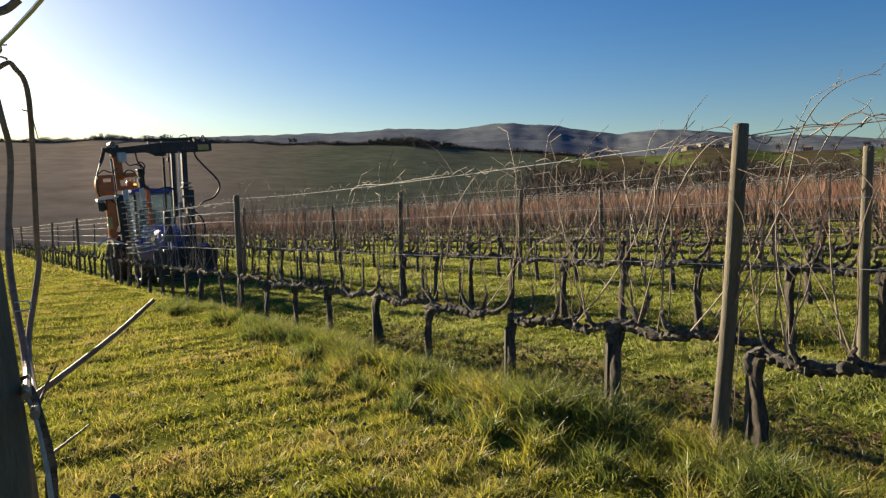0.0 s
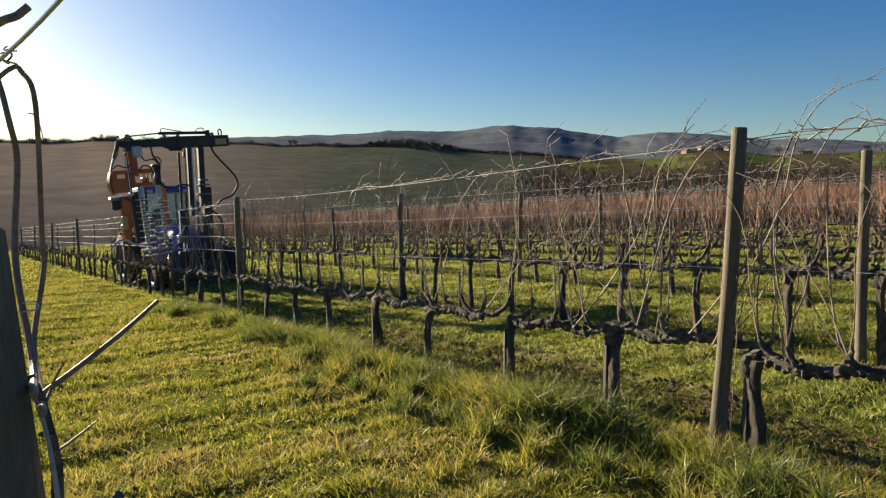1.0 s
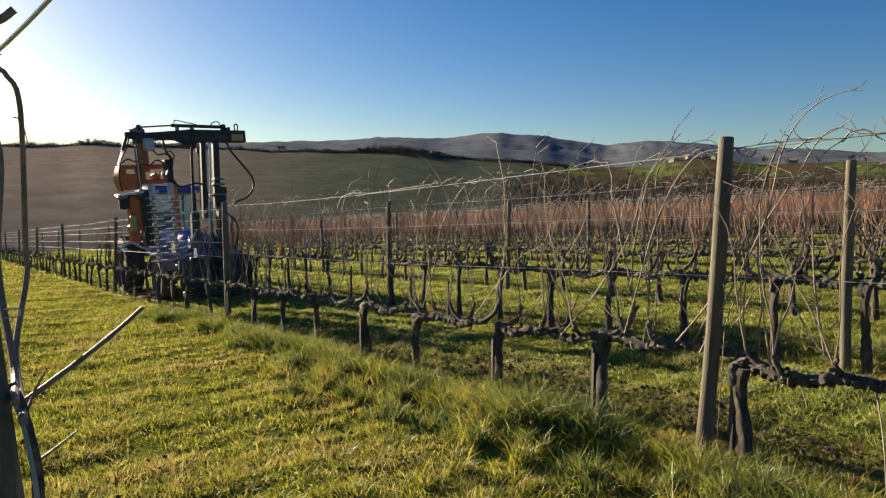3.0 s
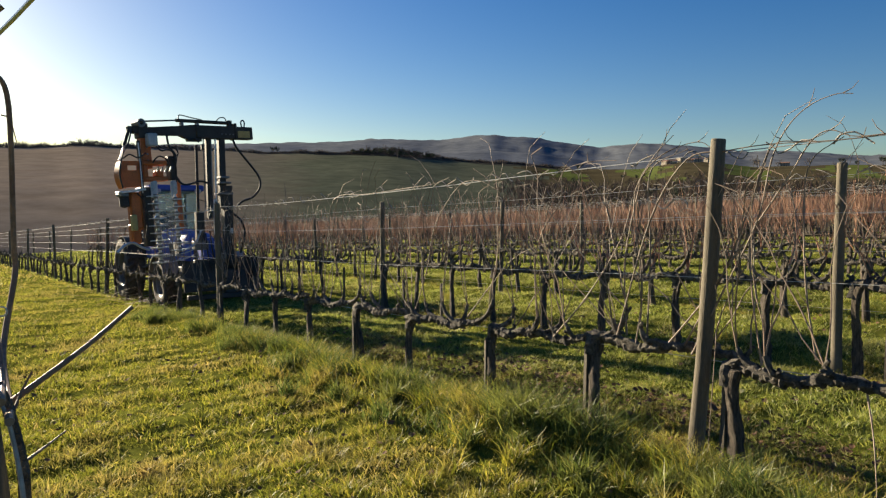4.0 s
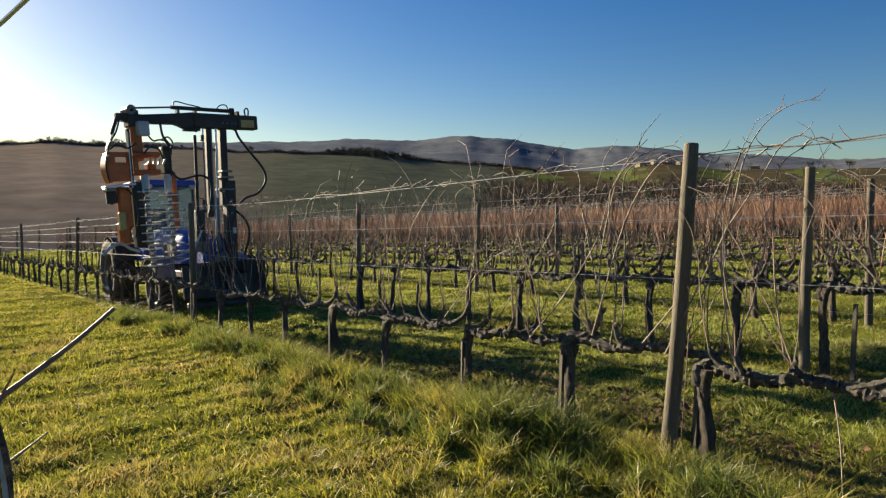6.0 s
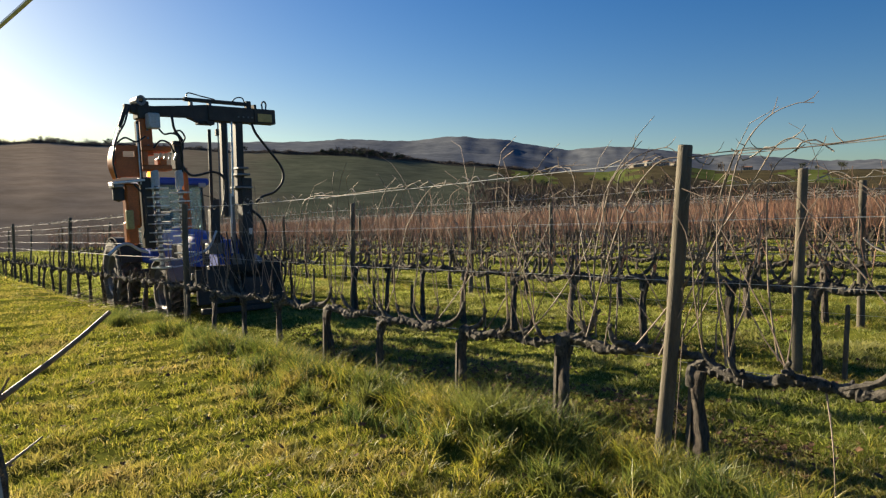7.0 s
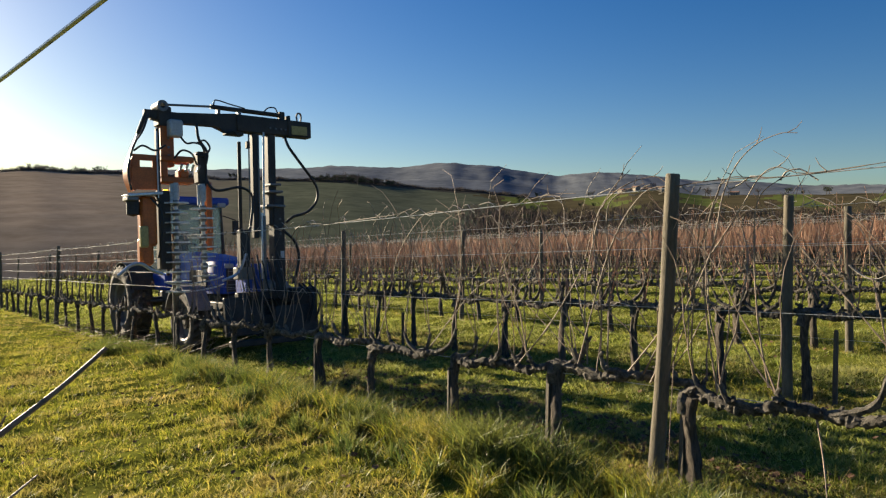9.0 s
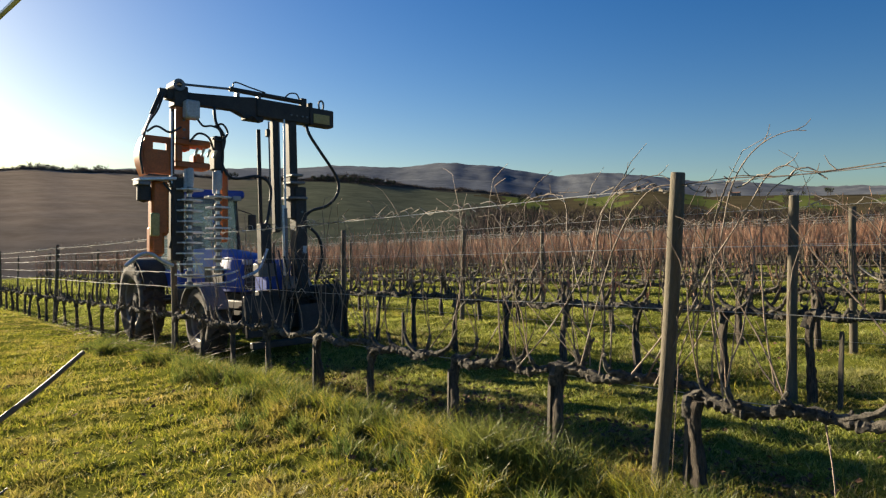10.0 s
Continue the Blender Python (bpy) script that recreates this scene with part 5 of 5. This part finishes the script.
r = random.Random(31)
for i in range(24):  # along the crest
    b = r.choice((r.uniform(-27, -22), r.uniform(-38, 14), r.uniform(-20, -15)))
    tree(*polar(b, r.uniform(412, 424)), r.uniform(0.25, 0.6), r.randrange(8))
for b, size in ((-26.8, 0.6), (-26.3, 0.8), (-25.8, 0.75), (-25.2, 0.6), (-24.2, 0.5), (-23.4, 0.7), (-22.9, 0.6), (-22.1, 0.85), (-21.8, 1.0), (-21.4, 0.7)):
    tree(*polar(b, r.uniform(414, 420)), size, r.randrange(8))
tree(*polar(-12.3, 415), 1.0, 6)
tree(*polar(-12.0, 416), 0.9, 7)
for i in range(120):  # scrubby wood beyond the vineyard
    b, d = r.uniform(8, 42), r.uniform(110, 260)
    tree(*polar(b, d), r.uniform(0.5, 1.15), r.randrange(6))
for i in range(26):  # field edges
    b, d = r.uniform(10, 36), r.choice((r.uniform(300, 320), r.uniform(390, 415)))
    tree(*polar(b, d), r.uniform(0.6, 1.1), r.randrange(8))


for i in range(120):  # a dark copse on the hill's shoulder, running down its slope
    b = r.uniform(-6.0, 0.8)
    tree(*polar(b, r.uniform(376 + 9 * abs(b + 2.2), 417)), r.uniform(0.55, 1.05) * (1.1 - 0.12 * abs(b + 2.6)), r.choice((0, 2, 5, 6, 7, 7)))


def far_scrub():
    """Low brush that fills the valley's edge: countless thin stems."""
    g, r = Geo(), random.Random(9)
    for i in range(5200):
        b, d = r.uniform(-8, 44), 100 + 170 * r.random() ** 1.3
        if b < 6 and d > 135:
            continue
        x, y = polar(b, d)
        z = gz(x, y)
        w = r.uniform(0.5, 1.3)
        for j in range(5):
            e = Vector((x + r.gauss(0, 0.7) * w, y + r.gauss(0, 0.7) * w, z + w * r.uniform(1.2, 2.8)))
            o = Vector((x + r.gauss(0, 0.25), y + r.gauss(0, 0.25), z - 0.2))
            g.tube([o, o.lerp(e, 0.6) + Vector((r.gauss(0, 0.1), r.gauss(0, 0.1), 0.1)), e], [0.09, 0.07, 0.02], 3, False)
    for i in range(3200):  # hedge on the crest of the hill
        b, d = r.uniform(-45, 12), r.uniform(410, 425)
        x, y = polar(b, d)
        z, w = gz(x, y), 0.4 + 0.5 * abs(math.sin(b * 1.7) * math.sin(b * 0.61 + 1)) + (0.5 * abs(math.sin(b * 2.3 + 1) * math.sin(b * 0.9)) if b < -17 else 0)
        for j in range(5):
            e = Vector((x + r.gauss(0, 1.0), y + r.gauss(0, 1.0), z + w * r.uniform(0.8, 3.0)))
            o = Vector((x + r.gauss(0, 0.6), y + r.gauss(0, 0.6), z - 0.3))
            g.tube([o, o.lerp(e, 0.6), e], [0.09, 0.07, 0.03], 3, False)
    tagged(new("valley_scrub", g.mesh("valley_scrub", TWIGS, False)), "brown leafless brush along the valley", "scrub", kind="stuff")


far_scrub()


def house(b, d, w, l, h, turn):
    x, y = polar(b, d)
    ob = empty("house", pose(x, y, gz(x, y) - 0.5, 0, 0, turn), "small pale stone farmhouse with a clay tile roof", "house", "village houses")
    wall = part("wall", Geo().box((0, 0, h / 2), (w, l, h), None, 0.02), STONE_WALL, ob)
    k = w / 2 + 0.2
    rh = w * 0.22
    v = [(-k, -l / 2 - 0.2, h), (k, -l / 2 - 0.2, h), (0, -l / 2 - 0.2, h + rh), (-k, l / 2 + 0.2, h), (k, l / 2 + 0.2, h), (0, l / 2 + 0.2, h + rh)]
    part("roof", Geo().add(v, [(0, 1, 2), (3, 5, 4), (0, 2, 5, 3), (1, 4, 5, 2), (0, 3, 4, 1)]), ROOF_TILE, ob, "clay tile roof", False)
    for i in range(3):
        for z in (h * 0.3, h * 0.72):
            part("window", Geo().box((-w / 2 - 0.02, -l * 0.3 + i * l * 0.3, z), (0.12, 0.35, 0.5), None, 0.02), WINDOW_DARK, ob)
            part("window", Geo().box((-w * 0.3 + i * w * 0.3, -l / 2 - 0.02, z), (0.35, 0.12, 0.5), None, 0.02), WINDOW_DARK, ob)


for b, d, w, l, h, turn in ((19.6, 418, 3, 4.4, 2.2, 20), (20.2, 412, 2.8, 3.4, 2.2, 60), (20.7, 420, 3.2, 5, 2.6, 10), (21.4, 408, 2.8, 3.4, 2.0, 40), (22.0, 419, 3, 4.4, 2.2, 75), (22.7, 412, 2.6, 3.4, 2.0, 15), (28.1, 418, 3, 4.4, 2.0, 50)):
    house(b, d, w, l, h, turn)


# ---- grass ----
def blades(name, places, heights, widths, mat, label, seed, lean=0.55, joints=True, away=None):
    """Many bent blades in one mesh; away: the way in which each leans."""
    q = np.random.default_rng(seed)
    n = len(places)
    base = np.column_stack([places, ground_z(places[:, 0], places[:, 1]) - 0.01])
    a, b = q.uniform(0, 2 * np.pi, n), q.uniform(0, 2 * np.pi, n) if away is None else away + q.normal(0, 0.5, n)
    side = np.column_stack([np.cos(a), np.sin(a), np.zeros(n)]) * widths[:, None]
    tilt = np.abs(q.normal(lean, lean * 0.5, n)) * heights
    out = np.column_stack([np.cos(b), np.sin(b), np.zeros(n)]) * tilt[:, None]
    up = np.column_stack([np.zeros(n), np.zeros(n), heights])
    if joints:
        v = np.stack([base - side, base + side, base + out * 0.35 + up * 0.6 - side * 0.75, base + out * 0.35 + up * 0.6 + side * 0.75, base + out + up], 1)
        k = np.arange(n)[:, None] * 5
        loops = np.concatenate([k + 0, k + 1, k + 3, k + 2, k + 2, k + 3, k + 4], 1)
        starts, totals = np.array([0, 4]), np.array([4, 3])
    else:
        v = np.stack([base - side, base + side, base + out + up], 1)
        k = np.arange(n)[:, None] * 3
        loops = np.concatenate([k, k + 1, k + 2], 1)
        starts, totals = np.array([0]), np.array([3])
    me = bpy.data.meshes.new(name)
    me.vertices.add(v.shape[0] * v.shape[1])
    me.vertices.foreach_set("co", v.astype(np.float32).ravel())
    me.loops.add(loops.size)
    me.loops.foreach_set("vertex_index", loops.astype(np.int32).ravel())
    me.polygons.add(n * len(starts))
    me.polygons.foreach_set("loop_start", (np.arange(n)[:, None] * loops.shape[1] + starts).astype(np.int32).ravel())
    me.polygons.foreach_set("loop_total", np.tile(totals, n).astype(np.int32))
    me.materials.append(mat)
    me.update(calc_edges=True)
    return tagged(new(name, me), label, "grass", kind="stuff")


def scatter(q, count, r0, r1, power, b0=-44, b1=47):
    """Places in a wide stretch before the camera's side of the vineyard, thinning with distance."""
    u = q.random(count)
    e = 2 - power
    r = (r0 ** e + u * (r1 ** e - r0 ** e)) ** (1 / e)
    b = np.radians(q.uniform(b0, b1, count))
    return np.column_stack([r * np.sin(b), r * np.cos(b)])


def grass():
    q = np.random.default_rng(3)
    # clumps: count, nearest, farthest, blades in each, spread, height, half width
    for count, r0, r1, each, spread, tall, wide, joints in ((25000, 1.2, 9.0, 18, 0.036, 0.05, 0.0046, True), (34000, 9.0, 26.0, 12, 0.07, 0.06, 0.0078, False), (17000, 26.0, 98.0, 12, 0.28, 0.12, 0.024, False)):
        c = scatter(q, count, r0, r1, 1.25)
        patch = 0.5 + 0.5 * ripple(c[:, 0], c[:, 1], 1.9, 4.0)
        tuft = 0.5 + 0.5 * (0.6 * ripple(c[:, 0], c[:, 1], 0.47, 1.1) + 0.6 * ripple(c[:, 0], c[:, 1], 0.21, 2.7))
        kept = q.random(count) < (0.4 + 0.45 * patch) * (0.62 + 0.9 * tuft if joints else 1.2)
        c, patch, tuft = c[kept], patch[kept], tuft[kept]
        size = q.uniform(0.5, 1.6, len(c)) * (0.5 + 0.6 * patch) * (0.55 + 0.85 * tuft)
        off = q.normal(0, spread, (len(c), each, 2)) * size[:, None, None]
        p = (c[:, None, :] + off).reshape(-1, 2)
        away = np.arctan2(off[:, :, 1], off[:, :, 0]).ravel()
        h = np.repeat(tall * size, each) * q.uniform(0.5, 1.2, len(p))
        far = np.hypot(p[:, 0], p[:, 1]) / r1
        w = wide * q.uniform(0.7, 1.3, len(p)) * (0.7 + 0.3 * far)
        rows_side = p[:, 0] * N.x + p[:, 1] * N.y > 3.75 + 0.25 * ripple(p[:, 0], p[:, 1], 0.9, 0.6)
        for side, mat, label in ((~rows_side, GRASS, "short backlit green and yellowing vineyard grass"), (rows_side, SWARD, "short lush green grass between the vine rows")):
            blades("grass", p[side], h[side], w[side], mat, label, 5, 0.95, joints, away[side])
    # tall tussocks along the feet of the vines
    pts, hs, ws = [], [], []
    for k, count in ((1, 230), (2, 130), (3, 90), (0, 14)):
        for i in range(count):
            s = q.uniform(0.6, 14 if k == 1 else 22) if k else q.uniform(0.9, 3.0)
            c = at(s, ROWS[k] + q.normal(-0.06, 0.2))
            m = int(q.uniform(60, 190))
            spread = q.uniform(0.05, 0.15)
            pts.append(np.column_stack([q.normal(c.x, spread, m), q.normal(c.y, spread, m)]))
            hs.append(q.uniform(0.04, 0.11) * q.uniform(0.4, 1.15, m))
            ws.append(q.uniform(0.0022, 0.0042, m) * (1 + 0.25 * (k > 1)))
    # a few loose tussocks in the lane
    for i in range(220):
        c = scatter(q, 1, 2.0, 16.0, 1.2)[0]
        m = int(q.uniform(25, 90))
        pts.append(q.normal(c, q.uniform(0.04, 0.12), (m, 2)))
        hs.append(q.uniform(0.06, 0.14) * q.uniform(0.5, 1.15, m))
        ws.append(q.uniform(0.002, 0.0035, m))
    # the big tussocks on the bank before the vines
    for s, n, m, w, h in ((3.95, 3.3, 420, 0.10, 0.30), (4.25, 3.42, 330, 0.09, 0.27), (3.6, 3.2, 380, 0.12, 0.24), (2.42, 3.5, 330, 0.09, 0.24), (2.15, 3.45, 330, 0.10, 0.24), (5.4, 3.4, 420, 0.12, 0.28), (5.9, 3.25, 330, 0.12, 0.26), (6.6, 3.4, 350, 0.12, 0.28), (8.3, 3.4, 350, 0.15, 0.28), (7.2, 3.5, 300, 0.14, 0.28), (10.2, 3.4, 300, 0.18, 0.28), (1.7, 3.5, 330, 0.12, 0.2)):
        c = at(s, n)
        pts.append(q.normal((c.x, c.y), w, (m, 2)))
        hs.append(0.9 * h * q.uniform(0.25, 1.15, m))
        ws.append(q.uniform(0.0025, 0.0045, m))
    # smaller pale tufts on the trampled side of the bank
    for i in range(60):
        c = at(q.uniform(0.4, 6.5), q.normal(3.1, 0.32))
        m = int(q.uniform(50, 130))
        pts.append(q.normal((c.x, c.y), q.uniform(0.03, 0.07), (m, 2)))
        hs.append(q.uniform(0.12, 0.22) * q.uniform(0.4, 1.15, m))
        ws.append(q.uniform(0.0025, 0.0045, m))
    pts2, hs2, ws2 = [], [], []
    for i in range(60):
        c = at(q.uniform(0.6, 6.0), q.normal(3.15, 0.3))
        m = int(q.uniform(60, 150))
        pts2.append(q.normal((c.x, c.y), q.uniform(0.03, 0.07), (m, 2)))
        hs2.append(q.uniform(0.1, 0.2) * q.uniform(0.3, 1.15, m))
        ws2.append(q.uniform(0.003, 0.006, m))
    for i in range(70):
        c = at(q.uniform(0.4, 13), q.normal(3.4, 0.2))
        m = int(q.uniform(120, 300))
        pts2.append(q.normal((c.x, c.y), q.uniform(0.05, 0.12), (m, 2)))
        hs2.append(q.uniform(0.12, 0.26) * q.uniform(0.3, 1.15, m))
        ws2.append(q.uniform(0.003, 0.0055, m))
    for s, n, m, w, h in ((3.35, 3.3, 900, 0.13, 0.34), (3.1, 3.42, 700, 0.12, 0.30), (2.85, 3.5, 600, 0.12, 0.26), (3.6, 3.42, 500, 0.1, 0.28), (5.05, 3.42, 500, 0.12, 0.27), (6.2, 3.4, 450, 0.12, 0.26), (7.6, 3.45, 450, 0.14, 0.3)):
        c = at(s, n)
        pts2.append(q.normal((c.x, c.y), w, (m, 2)))
        hs2.append(h * q.uniform(0.25, 1.15, m))
        ws2.append(q.uniform(0.003, 0.0055, m))
    blades("tussocks", np.concatenate(pts2), np.concatenate(hs2), np.concatenate(ws2), COARSE, "coarse dark green grass tussocks beside the vines", 18, 0.75, True)
    blades("tussocks", np.concatenate(pts), np.concatenate(hs), np.concatenate(ws), TUFT, "tall rank grass tussocks along the feet of the vines", 8, 0.85, True)
    # dry, trodden grass under the vines and in the wheel tracks
    pts, hs, ws = [], [], []
    for i in range(680):
        k = 1 if i < 520 else 2
        s = q.uniform(0.3, 8.0) if k == 1 else q.uniform(1.5, 12.0)
        c = at(s, ROWS[k] + (q.uniform(-0.2, 1.0) if i % 3 == 0 else q.normal(0.2, 0.22)))
        m = int(q.uniform(25, 70))
        pts.append(q.normal((c.x, c.y), q.uniform(0.05, 0.14), (m, 2)))
        hs.append(q.uniform(0.025, 0.07) * q.uniform(0.5, 1.2, m))
        ws.append(q.uniform(0.0025, 0.0045, m))
    blades("dry_grass", np.concatenate(pts), np.concatenate(hs), np.concatenate(ws), DRY, "dry straw-coloured trodden grass under the vines", 28, 1.3, True)


grass()


def litter():
    """Fallen vine leaves and clippings."""
    q = random.Random(4)
    g = Geo()
    for i in range(2200):
        d, b = 1.8 + 11 * q.random() ** 1.3, q.uniform(-40, 44)
        x, y = polar(b, d)
        if i % 3 == 0:
            c = at(q.uniform(2.5, 9), q.choice((q.gauss(4.6, 0.25), q.gauss(3.7, 0.25))))
            x, y = c.x, c.y
        elif i > 1500:
            c = at(q.uniform(1.5, 6.0), q.gauss(4.45, 0.2))
            x, y = c.x, c.y
        z = gz(x, y) + q.uniform(0.02, 0.05)
        t = Euler((q.uniform(-0.6, 0.6), q.uniform(-0.6, 0.6), q.uniform(0, 6.28))).to_matrix()
        w = q.uniform(0.012, 0.032)
        ring = [(1, 0, 0.15), (0.45, 0.55, 0), (-0.2, 0.9, 0.2), (-0.7, 0.3, 0), (-0.9, -0.3, 0.15), (-0.15, -0.85, 0.05), (0.5, -0.5, 0.2)]
        g.add([Vector((x, y, z)) + t @ (Vector(p) * w) for p in ring], [tuple(range(7))])
    tagged(new("fallen_leaves", g.mesh("fallen_leaves", DEAD_LEAF, False)), "brown fallen vine leaves scattered in the grass", "leaves", kind="stuff")


litter()


motions()
